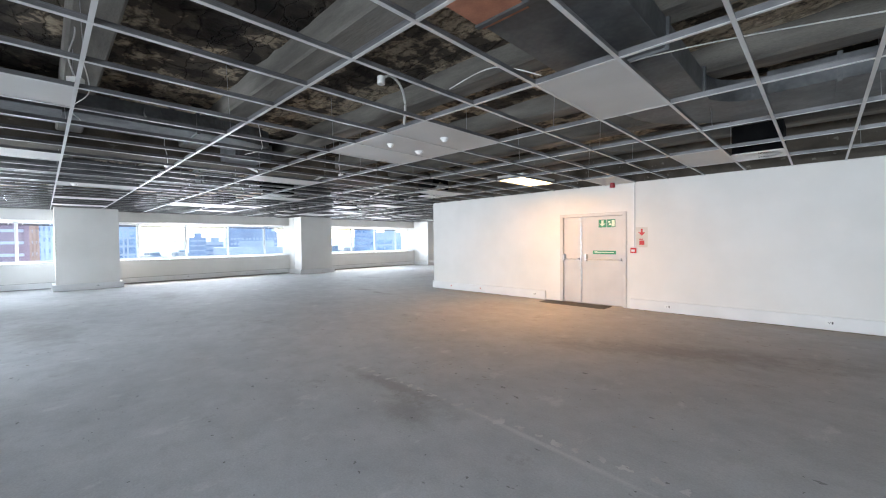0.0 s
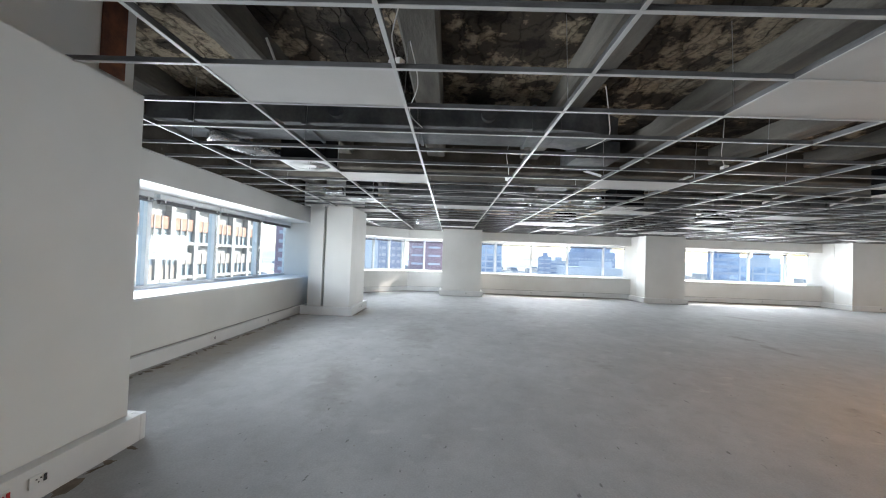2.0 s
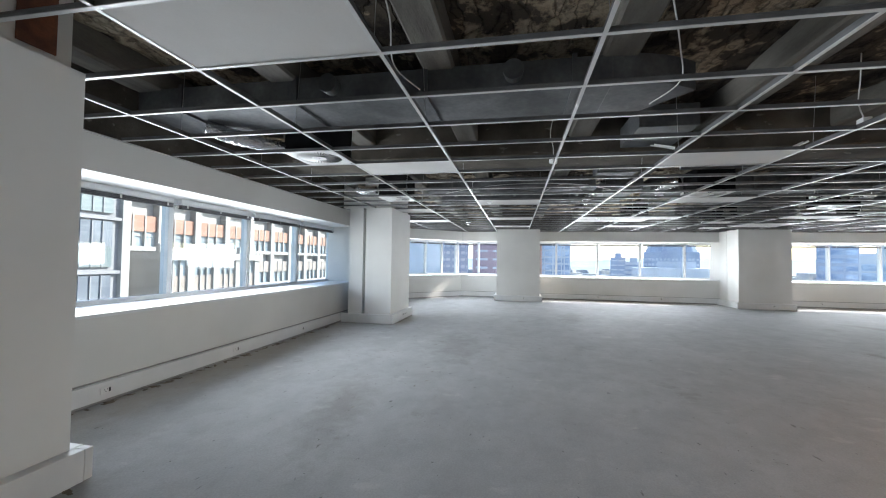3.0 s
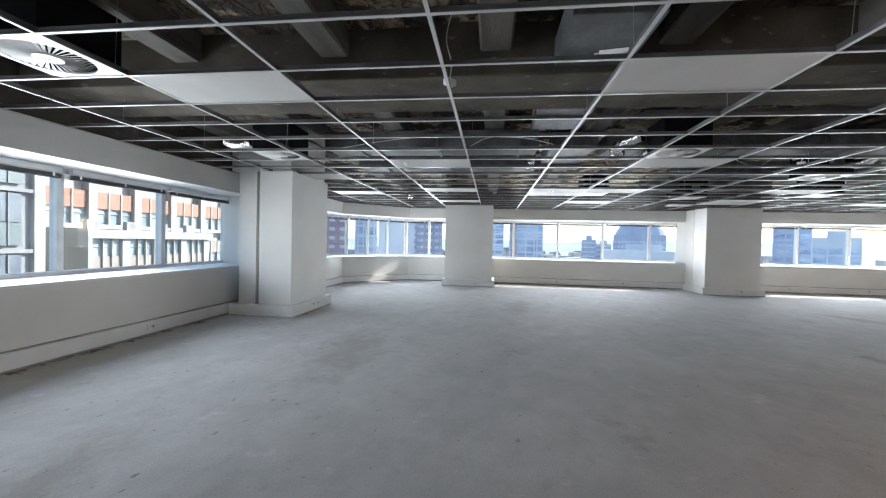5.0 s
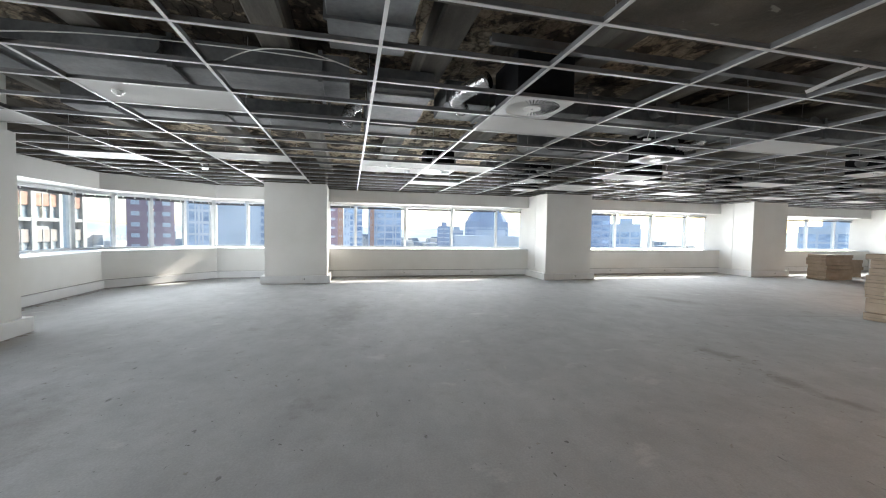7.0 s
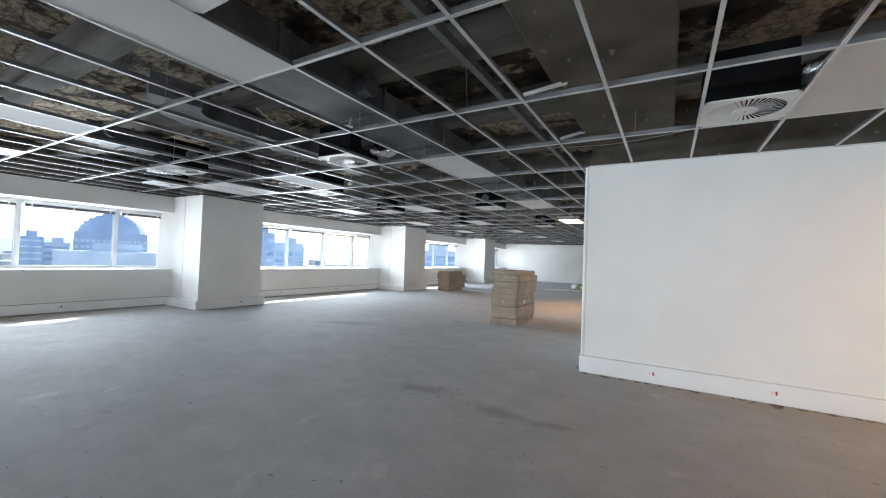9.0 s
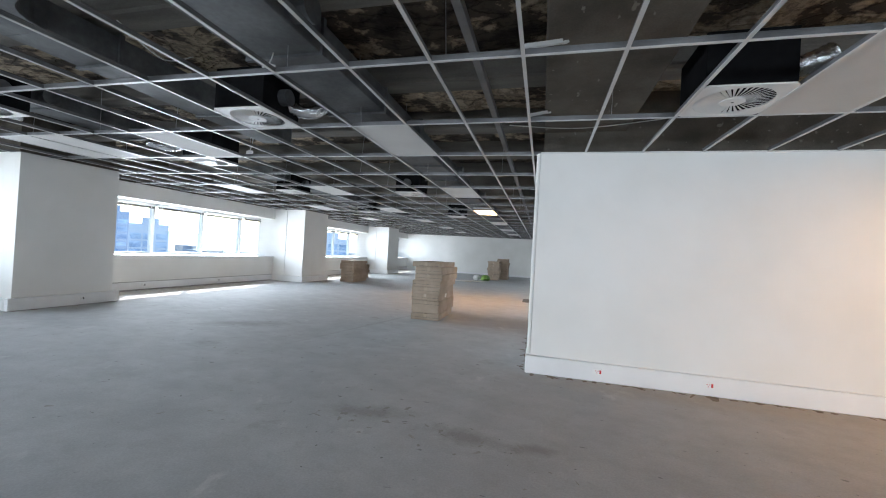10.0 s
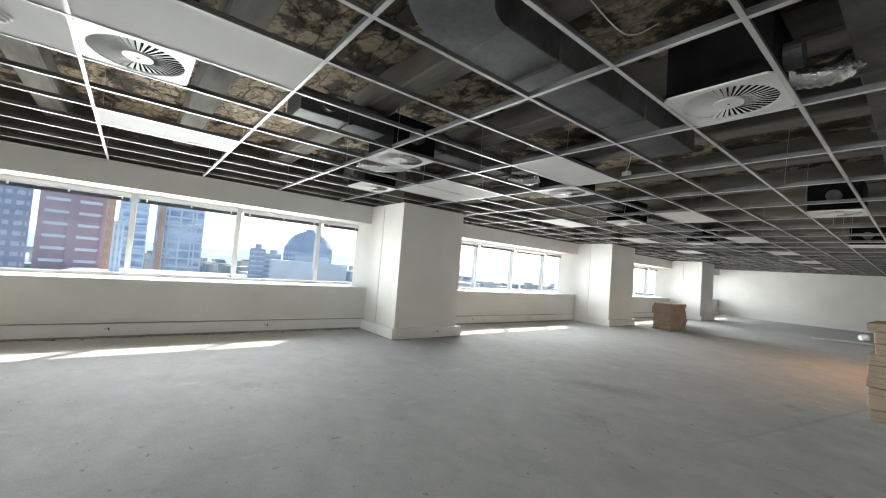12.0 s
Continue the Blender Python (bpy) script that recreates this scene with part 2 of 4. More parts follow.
WALL = surface("wall_paint", (0.725, 0.717, 0.69), (0.78, 0.772, 0.75), 1.2, 0.62, bump=0.0008, bump_scale=180, fine=0.03)
SILL = surface("sill_paint", (0.74, 0.75, 0.76), (0.80, 0.81, 0.82), 2.0, 0.35, bump=0.0004, bump_scale=90, fine=0.03)
TRUNK = surface("trunking_plastic", (0.74, 0.74, 0.74), (0.80, 0.80, 0.80), 2.5, 0.4, fine=0.03)
FLOOR = screed()
SOFFIT = soffit()
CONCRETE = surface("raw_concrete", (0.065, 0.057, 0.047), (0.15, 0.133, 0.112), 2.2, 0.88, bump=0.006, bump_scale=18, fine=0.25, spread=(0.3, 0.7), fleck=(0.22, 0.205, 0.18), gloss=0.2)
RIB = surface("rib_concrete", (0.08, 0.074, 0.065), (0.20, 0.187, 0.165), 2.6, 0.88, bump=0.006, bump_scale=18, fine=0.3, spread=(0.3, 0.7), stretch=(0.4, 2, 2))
RUST = surface("rusty_steel", (0.10, 0.035, 0.02), (0.22, 0.08, 0.04), 9, 0.85, bump=0.002, bump_scale=40, fine=0.3)
PRIMER = surface("red_primer", (0.26, 0.10, 0.06), (0.40, 0.17, 0.10), 7, 0.7, bump=0.001, bump_scale=40, fine=0.2)
TEE = surface("grid_steel", (0.49, 0.49, 0.485), (0.58, 0.58, 0.575), 4, 0.35, 0.1, fine=0.04)
# zinc grey, darkened to put the shade on the grid webs into colour
ZINCWEB = surface("grid_web", (0.13, 0.13, 0.135), (0.21, 0.21, 0.215), 4, 0.45, 0.5, fine=0.1)
# dark grey that paints the shade of the gaps along the trunking
GAPSHADE = surface("trunking_gap_shade", (0.27, 0.265, 0.255), (0.38, 0.37, 0.36), 6, 0.6, fine=0.1)
TILE = surface("ceiling_board", (0.52, 0.51, 0.495), (0.59, 0.58, 0.565), 1.5, 0.75, bump=0.0005, bump_scale=200, fine=0.05)
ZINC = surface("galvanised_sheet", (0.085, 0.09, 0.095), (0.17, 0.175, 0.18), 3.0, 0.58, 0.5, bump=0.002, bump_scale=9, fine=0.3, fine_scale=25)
FOIL = surface("foil_sleeve", (0.70, 0.71, 0.73), (0.86, 0.87, 0.88), 6, 0.18, 1.0, bump=0.02, bump_scale=22, fine=0.1)
BLACK = surface("plenum_black", (0.006, 0.006, 0.007), (0.014, 0.014, 0.015), 3, 0.88, fine=0.1, gloss=0.06)
DIFFUSER = surface("diffuser_enamel", (0.65, 0.65, 0.64), (0.71, 0.71, 0.70), 4, 0.4, fine=0.03)
FRAME = surface("window_aluminium", (0.60, 0.63, 0.65), (0.70, 0.72, 0.74), 5, 0.38, 0.2, fine=0.04)
BLIND = surface("blind_slats", (0.05, 0.05, 0.055), (0.12, 0.12, 0.13), 8, 0.4, 0.3)
GLASS = window_glass()
DOOR = surface("door_enamel", (0.56, 0.545, 0.53), (0.62, 0.605, 0.59), 1.8, 0.45, fine=0.04)
STEEL = surface("brushed_steel", (0.42, 0.42, 0.43), (0.56, 0.56, 0.57), 12, 0.32, 0.9)
GREEN = plain("sign_green", (0.01, 0.22, 0.10), 0.4)
PALE = plain("sign_pale", (0.72, 0.80, 0.62), 0.4)
RED = plain("sign_red", (0.55, 0.02, 0.02), 0.4)
DARKRED = plain("sounder_red", (0.28, 0.012, 0.02), 0.35)
WHITE = plain("white_plastic", (0.80, 0.80, 0.79), 0.35)
DARK = plain("dark_plastic", (0.03, 0.03, 0.032), 0.4)
CARD = surface("cardboard", (0.31, 0.24, 0.18), (0.40, 0.315, 0.245), 3.5, 0.8, bump=0.001, bump_scale=120, fine=0.12)
TAPE = surface("parcel_tape", (0.41, 0.325, 0.245), (0.48, 0.39, 0.30), 5, 0.25)
PAPER = surface("paper_label", (0.62, 0.58, 0.52), (0.70, 0.66, 0.60), 6, 0.6)
CABLE = plain("cable_white", (0.62, 0.62, 0.60), 0.45)
MAT = surface("mat_fibre", (0.07, 0.065, 0.06), (0.12, 0.115, 0.11), 40, 0.95, bump=0.003, bump_scale=250)
LAMP = glowing("lamp_diffuser", (1.0, 0.50, 0.18), 11.5)
BAGGREEN = surface("bag_green", (0.10, 0.22, 0.03), (0.25, 0.42, 0.08), 8, 0.35, bump=0.01, bump_scale=25)
BAGWHITE = surface("bag_white", (0.55, 0.56, 0.55), (0.75, 0.76, 0.75), 8, 0.3, bump=0.01, bump_scale=25)


# ---- mesh helpers ----
def prism(bm, plan, z0, z1):
    """An upright solid over a plan polygon given counter-clockwise."""
    low = [bm.verts.new((x, y, z0)) for x, y in plan]
    top = [bm.verts.new((x, y, z1)) for x, y in plan]
    k = len(plan)
    bm.faces.new(low[::-1]), bm.faces.new(top)
    for i in range(k):
        bm.faces.new((low[i], low[(i + 1) % k], top[(i + 1) % k], top[i]))


def box(bm, x0, x1, y0, y1, z0, z1):
    prism(bm, ((x0, y0), (x1, y0), (x1, y1), (x0, y1)), z0, z1)


def boxed(*sizes, bevel=0.0):
    bm = bmesh.new()
    for s in sizes:
        box(bm, *s)
    if bevel:
        bmesh.ops.bevel(bm, geom=bm.edges[:], offset=bevel, segments=2, affect="EDGES", profile=0.5)
    return bm


def tube(bm, points, radius, sides=10, closed_ends=True, wobble=0.0):
    """A round pipe along a line of points."""
    rings = []
    pts = [Vector(p) for p in points]
    for i, p in enumerate(pts):
        way = (pts[min(i + 1, len(pts) - 1)] - pts[max(i - 1, 0)]).normalized()
        side = way.cross(Vector((0, 0, 1)))
        side = side.normalized() if side.length > 1e-3 else Vector((1, 0, 0))
        up = side.cross(way)
        r = radius * (1 + wobble * (1 if i % 2 else -1))
        rings.append([bm.verts.new(p + r * (math.cos(a) * side + math.sin(a) * up)) for a in [2 * math.pi * k / sides for k in range(sides)]])
    for a, c in zip(rings, rings[1:]):
        for k in range(sides):
            bm.faces.new((a[k], a[(k + 1) % sides], c[(k + 1) % sides], c[k]))
    if closed_ends:
        bm.faces.new(rings[0][::-1]), bm.faces.new(rings[-1])


def arc(points, steps=6):
    """A smooth line through the points."""
    pts = [Vector(p) for p in points]
    out = []
    for i in range(len(pts) - 1):
        a, b_, c, d = pts[max(i - 1, 0)], pts[i], pts[i + 1], pts[min(i + 2, len(pts) - 1)]
        for k in range(steps):
            t = k / steps
            out.append(0.5 * (2 * b_ + (c - a) * t + (2 * a - 5 * b_ + 4 * c - d) * t * t + (3 * b_ - a - 3 * c + d) * t ** 3))
    return out + [pts[-1]]


def linked(name, bm, mat, smooth=False):
    me = bpy.data.meshes.new(name)
    bmesh.ops.recalc_face_normals(bm, faces=bm.faces[:])
    bm.to_mesh(me)
    bm.free()
    me.materials.append(mat)
    if smooth:
        me.polygons.foreach_set("use_smooth", [True] * len(me.polygons))
    return new(name, me)


def part(name, bm, mat, parent, label="", smooth=False):
    ob = linked(name, bm, mat, smooth)
    ob.parent = parent
    return tagged(ob, label)


def thing(name, label, category, group="", kind="", at=None):
    ob = new(name)
    ob.empty_display_size = 0.1
    if at is not None:
        ob.matrix_world = at
    return tagged(ob, label, category, group, kind)


def structure(name, bm, mat, label, category="wall"):
    return tagged(linked(name, bm, mat), label, category, "", "structure")


# ---- the shell ----
H = 2.6
HEAD = 2.612
EAST, NORTH = 6.0, 31.8
CORE_X, CORE_Y = -8.60, 9.51
GRID_X, GRID_Y = -4.5, 1.2


def offset_line(d):
    """The window wall's plan line, d metres outwards from its inner face."""
    return ((EAST, -2.02 - d), (-16.35 - 0.414 * d, -2.02 - d), (-18.15 - d, -0.22 - 0.414 * d), (-18.15 - d, NORTH))


def band(k, d0, d1, z0, z1):
    bm = bmesh.new()
    a, c = offset_line(d0), offset_line(d1)
    prism(bm, (a[k], a[k + 1], c[k + 1], c[k]), z0, z1)
    return bm


structure("floor", boxed((-19.2, EAST + 0.3, -3.1, NORTH + 0.3, -0.25, 0.0)), FLOOR, "bare grey cement screed floor, stained and scuffed", "floor")
SIDES = ("south", "bay", "west")
for k, side in enumerate(SIDES):
    structure(f"wall_{side}_lower", band(k, 0.0, 1.0, 0.0, 0.83), WALL, "cream painted wall below the windows", "wall")
    structure(f"wall_{side}_upper", band(k, 0.0, 1.0, 2.24, HEAD), WALL, "cream painted bulkhead above the windows", "wall")
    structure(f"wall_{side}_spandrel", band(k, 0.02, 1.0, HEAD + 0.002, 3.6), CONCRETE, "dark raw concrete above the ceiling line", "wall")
    structure(f"window_sill_{side}", band(k, -0.015, 0.70, 0.832, 0.865), SILL, "deep white painted window sill", "sill")
    structure(f"baseboard_{side}", band(k, -0.06, -0.002, 0.03, 0.20), TRUNK, "white plastic cable trunking along the wall", "baseboard")
    # solid dark strips stand for the shadow lines above and below the trunking
    structure(f"trim_{side}", band(k, -0.022, -0.002, 0.2015, 0.214), GAPSHADE, "dark strip painting the shadow line along the top of the trunking", "trim")
    structure(f"trim_{side}_foot", band(k, -0.045, -0.002, 0.002, 0.029), GAPSHADE, "dark strip painting the shade of the gap under the trunking", "trim")
structure("wall_core_south", boxed((CORE_X, -4.37, CORE_Y, CORE_Y + 0.2, 0, HEAD), (-2.88, EAST, CORE_Y, CORE_Y + 0.2, 0, HEAD), (-4.37, -2.88, CORE_Y, CORE_Y + 0.2, 2.02, HEAD)), WALL, "white painted plaster wall", "wall")
structure("wall_core_west", boxed((CORE_X, CORE_X + 0.2, CORE_Y + 0.2, 16.6, 0, HEAD), (CORE_X - 0.06, CORE_X + 0.2, 18.4, NORTH, 0, HEAD), (CORE_X + 0.35, CORE_X + 0.5, 16.4, 18.6, 0, HEAD), (CORE_X + 0.2, CORE_X + 0.35, 16.4, 16.6, 0, HEAD), (CORE_X + 0.2, CORE_X + 0.35, 18.4, 18.6, 0, HEAD)), WALL, "white painted plaster wall with a door recess", "wall")
structure("wall_north", boxed((-19.2, CORE_X + 0.2, NORTH, NORTH + 0.25, 0, HEAD)), WALL, "plain white end wall", "wall")
structure("wall_east", boxed((EAST, EAST + 0.25, -3.1, CORE_Y + 0.2, 0, HEAD)), WALL, "plain white wall", "wall")
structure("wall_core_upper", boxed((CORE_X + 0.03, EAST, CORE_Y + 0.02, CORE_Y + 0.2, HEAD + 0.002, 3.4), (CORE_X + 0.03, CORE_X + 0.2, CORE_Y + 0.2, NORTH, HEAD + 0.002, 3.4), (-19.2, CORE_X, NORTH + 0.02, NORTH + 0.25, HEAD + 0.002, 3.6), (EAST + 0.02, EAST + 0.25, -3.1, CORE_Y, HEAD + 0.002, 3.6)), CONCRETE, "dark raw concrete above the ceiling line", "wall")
for k in range(4):
    y = 1.30 + 7.93 * k
    structure(f"wall_pillar_upper_{k + 1}", boxed((-18.0, -17.0, y, y + 1.46, HEAD + 0.002, 3.4)), CONCRETE, "raw concrete column head above the ceiling line", "column")
for k, x in enumerate((-12.30, -4.41)):
    structure(f"wall_pillar_south_upper_{k + 1}", boxed((x, x + 1.40, -2.0, -0.85, HEAD + 0.002, 3.4)), WALL, "pale column head above the ceiling line", "column")
structure("wall_corner_strip", boxed((CORE_X - 0.045, CORE_X - 0.002, CORE_Y + 0.0, CORE_Y + 0.32, 0.2, H), bevel=0.015), WALL, "narrow white casing at the wall corner", "trim")

# cable trunking along the core walls
structure("baseboard_core_south", boxed((CORE_X - 0.05, -4.75, CORE_Y - 0.055, CORE_Y - 0.002, 0.0, 0.205), (-2.80, EAST, CORE_Y - 0.055, CORE_Y - 0.002, 0.0, 0.205), bevel=0.008), TRUNK, "white plastic cable trunking along the wall", "baseboard")
structure("baseboard_core_west", boxed((CORE_X - 0.055, CORE_X - 0.002, CORE_Y, 16.55, 0.0, 0.205), (CORE_X - 0.115, CORE_X - 0.062, 18.45, NORTH, 0.0, 0.205), bevel=0.008), TRUNK, "white plastic cable trunking along the wall", "baseboard")
structure("baseboard_north", boxed((-18.1, CORE_X - 0.12, NORTH - 0.03, NORTH - 0.002, 0.0, 0.12)), TRUNK, "low white skirting", "baseboard")


# ---- carpet glue and old partition marks left on the floor ----
GLUE = surface("glue_residue", (0.25, 0.24, 0.225), (0.36, 0.35, 0.33), 7, 0.8, bump=0.002, bump_scale=60, fine=0.2)
SCAR = surface("partition_scar", (0.42, 0.41, 0.40), (0.54, 0.535, 0.525), 5, 0.85, bump=0.002, bump_scale=40, fine=0.15)
EDGE_DIRT = surface("edge_dirt", (0.11, 0.085, 0.062), (0.24, 0.195, 0.15), 6, 0.9, bump=0.003, bump_scale=50, fine=0.2)


def blot(verts, faces, x, y, rx, ry, turn, top=0.002):
    """One thin flake of residue with a ragged outline."""
    n, k = 13, len(verts)
    c0, s0 = math.cos(turn), math.sin(turn)
    verts.append((x, y, top))
    for q in range(n):
        a = 2 * math.pi * q / n
        f = 0.45 + 0.9 * random.random()
        u, v = rx * f * math.cos(a), ry * f * math.sin(a)
        verts.append((x + u * c0 - v * s0, y + u * s0 + v * c0, 0.0004))
    for q in range(n):
        faces.append((k, k + 1 + q, k + 1 + (q + 1) % n))


def residue(name, mat, label, clusters):
    verts, faces = [], []
    for cx, cy, spread, count, size in clusters:
        for _ in range(count):
            blot(verts, faces, random.gauss(cx, spread), random.gauss(cy, spread * 0.6), size * random.uniform(0.1, 0.75) * (1.8 if count == 1 else 1), size * random.uniform(0.06, 0.4) * (1.8 if count == 1 else 1), random.uniform(-1.5, 1.5))
    me = bpy.data.meshes.new(name)
    me.from_pydata(verts, [], faces)
    me.materials.append(mat)
    tagged(new(name, me), label, "residue", "", "stuff")


residue("glue_flakes", GLUE, "dark flakes of old carpet glue on the screed", (
    (-9.95, 7.7, 0.25, 26, 0.06), (-9.1, 7.6, 0.25, 18, 0.06), (-8.5, 7.0, 0.3, 12, 0.05), (-9.0, 0.6, 0.9, 34, 0.05), (-7.6, 0.2, 0.8, 22, 0.045),
    (-11.0, 1.5, 1.2, 34, 0.05), (-10.0, 3.5, 1.5, 20, 0.04), (-3.0, 3.9, 0.5, 24, 0.06), (-2.0, 4.2, 0.6, 18, 0.05), (-1.0, 8.3, 0.9, 30, 0.06),
    (-5.0, 5.0, 1.5, 24, 0.04), (-13.0, 7.5, 1.5, 40, 0.06), (-12.5, 10.0, 1.5, 40, 0.06), (-14.0, 3.0, 1.5, 34, 0.06), (-6.5, 6.5, 1.2, 24, 0.05), (-3.5, 0.2, 0.7, 14, 0.04), (-11.5, 15.0, 2.0, 40, 0.08), (-14.0, 13.0, 1.5, 40, 0.08)))
residue("partition_line", SCAR, "pale broken line where a partition stood", tuple((-3.7 + 0.16 * q, 3.52, 0.02, 2, 0.10) for q in range(30)) + tuple((-9.9, 4.6 + 0.2 * q, 0.02, 1, 0.05) for q in range(3)))
edges = []
for x0, y0, x1, y1 in ((-10.7, -1.93, -4.9, -1.93), (-10.74, -1.9, -10.74, -0.72), (-12.4, -0.68, -10.8, -0.68), (-18.06, 3.0, -18.06, 9.0), (-18.06, 11.0, -18.06, 17.0), (-18.06, 19.0, -18.06, 24.8),
                       (-16.78, 1.2, -16.78, 2.85), (-16.78, 9.15, -16.78, 10.8), (-16.78, 17.05, -16.78, 18.7), (-18.0, 9.10, -16.85, 9.10), (-18.0, 17.03, -16.85, 17.03), (-8.6, 9.42, -4.8, 9.42), (-2.7, 9.42, 5.8, 9.42), (-8.69, 9.5, -8.69, 16.4), (-4.5, -0.68, -3.0, -0.68), (-16.3, -1.9, -12.6, -1.9)):
    run = max(abs(x1 - x0), abs(y1 - y0))
    for q in range(int(run / 0.13)):
        t = (q + random.random()) / (run / 0.13)
        edges.append((x0 + (x1 - x0) * t, y0 + (y1 - y0) * t, 0.012, 1, 0.075))
residue("edge_dirt", EDGE_DIRT, "brown dirt and glue along the foot of the walls", edges)

# ---- pillars ----
def pillar(name, x0, x1, y0, y1, open_side):
    """A boxed-in column with trunking round its foot; open_side is the side that meets the wall."""
    structure(name, boxed((-17.62, x1, y0, y1, 0.0, HEAD), (-17.645, -17.622, y0 + 0.015, y1 - 0.015, 0.0, HEAD), (x0, -17.647, y0 + 0.004, y1 - 0.004, 0.0, HEAD), bevel=0.003), WALL, "cream painted square column with a trunking skirt", "column")
    p, bm = 0.085, bmesh.new()
    if open_side == "west":
        box(bm, x1 + 0.002, x1 + p, y0 - p, y1 + p, 0.0, 0.2)
        box(bm, -18.1, x1, y0 - p, y0 - 0.002, 0.0, 0.2)
        box(bm, -18.1, x1, y1 + 0.002, y1 + p, 0.0, 0.2)
    else:
        box(bm, x0 - p, x1 + p, y1 + 0.002, y1 + p, 0.0, 0.2)
        box(bm, x0 - p, x0 - 0.002, -1.97, y1, 0.0, 0.2)
        box(bm, x1 + 0.002, x1 + p, -1.97, y1, 0.0, 0.2)
    bmesh.ops.bevel(bm, geom=bm.edges[:], offset=0.006, segments=1, affect="EDGES")
    structure("baseboard_" + name, bm, TRUNK, "white plastic trunking round the column foot", "baseboard")


PITCH = 7.93
for k in range(4):
    y = 1.26 + PITCH * k
    pillar(f"pillar_west_{k + 1}", -18.86, -16.90, y, y + 1.54, "west")
for k, x in enumerate((-12.35, -4.46)):
    x1 = x + 1.50
    structure(f"pillar_south_{k + 1}", boxed((x, x1, -1.42, -0.80, 0, HEAD), (x, x1 - 0.03, -1.83, -1.50, 0, HEAD), (x, x1 - 0.22, -1.502, -1.418, 0, HEAD), (x, x1 - 0.85, -2.78, -1.832, 0, HEAD)), WALL, "cream painted square column with a trunking skirt", "column")
    structure(f"baseboard_pillar_south_{k + 1}", boxed((x - 0.025, x1 + 0.025, -0.798, -0.715, 0, 0.2), (x1 + 0.002, x1 + 0.08, -1.95, -0.80, 0, 0.2), (x - 0.08, x - 0.002, -1.95, -0.80, 0, 0.2), (x - 0.08, x - 0.03, -0.798, -0.717, 0, 0.198), (x1 + 0.03, x1 + 0.08, -0.798, -0.717, 0, 0.198), bevel=0.004), TRUNK, "white plastic trunking round the column foot", "baseboard")


# ---- windows ----
def glazing(k, marks):
    """Aluminium frame, posts and panes of one window row; marks are fractions along its outer line."""
    a, c = Vector(offset_line(0.78)[k]), Vector(offset_line(0.78)[k + 1])
    run = (c - a).length
    turn = math.atan2((c - a).y, (c - a).x)
    at = pose(a.x, a.y, 0, 0, 0, math.degrees(turn))
    win = thing(f"window_{k + 1}", "long aluminium window row with clear panes", "window", "", "structure", at)
    part("window_frame", boxed((0, run, -0.04, 0.04, 0.866, 0.915), (0, run, -0.04, 0.04, 2.17, 2.238)), FRAME, win)
    for m in marks:
        part("mullion", boxed((m - 0.04, m + 0.04, -0.06, 0.06, 0.917, 2.168), bevel=0.006), FRAME, win)
    for m0, m1 in zip(marks, marks[1:]):
        g = part("pane", boxed((m0 + 0.042, m1 - 0.042, -0.004, 0.004, 0.917, 2.168)), GLASS, win)
        g.visible_shadow = False
        blind = thing("venetian_blind", "dark venetian blind drawn fully up under the window head", "blind", "window blinds", "", at)
        part("headrail", boxed((m0 + 0.06, m1 - 0.06, -0.16, -0.10, 2.165, 2.235), bevel=0.004), SILL, blind, "white enamelled headrail")
        for q in range(3):
            x = m0 + 0.16 + (m1 - m0 - 0.32) * q / 2
            part("clip", boxed((x - 0.012, x + 0.012, -0.166, -0.1605, 2.115, 2.165)), WHITE, blind)
        drop = 2.125 - 0.02 * random.random()
        for q in range(6):
            s = random.uniform(-0.006, 0.006)
            part("slat", boxed((m0 + 0.065, m1 - 0.065, -0.158 + s, -0.104 + s, drop + q * 0.006, drop + q * 0.006 + 0.0035)), BLIND, blind)
        part("bottom_rail", boxed((m0 + 0.063, m1 - 0.063, -0.156, -0.106, drop - 0.022, drop - 0.004), bevel=0.003), BLIND, blind)
    return win


a0 = offset_line(0.78)
STEP = PITCH / 5
south_marks = sorted(EAST - x for x in [-7.03 + STEP * q for q in range(-5, 9)] if a0[1][0] + 0.3 < x < EAST - 0.2) + [EAST - a0[1][0] - 0.05]
glazing(0, south_marks)
bay_run = (Vector(a0[2]) - Vector(a0[1])).length
glazing(1, [0.05, 0.80, 1.60, 2.40, bay_run - 0.05])
west_marks = [0.05] + [3.57 + STEP * q - a0[2][1] for q in range(-2, 18) if a0[2][1] + 0.3 < 3.57 + STEP * q < NORTH - 0.3] + [NORTH - a0[2][1] - 0.05]
glazing(2, west_marks)

# ---- slab, ribs and beam over the open ceiling ----
def rough_slab():
    nx, ny = 150, 210
    xs, ys = np.linspace(-19.2, EAST + 0.3, nx), np.linspace(-3.1, NORTH + 0.3, ny)
    verts = []
    for y in ys:
        for x in xs:
            d = noise.fractal(Vector((x * 1.3, y * 1.3, 0.3)), 0.7, 2.0, 4)
            verts.append((x, y, 3.30 + 0.035 * d))
    faces = [(j * nx + i, (j + 1) * nx + i, (j + 1) * nx + i + 1, j * nx + i + 1) for j in range(ny - 1) for i in range(nx - 1)]
    me = bpy.data.meshes.new("ceiling")
    me.from_pydata(verts, [], faces)
    me.materials.append(SOFFIT)
    return tagged(new("ceiling", me), "rough brown concrete slab underside with torn lining", "ceiling", "", "structure")


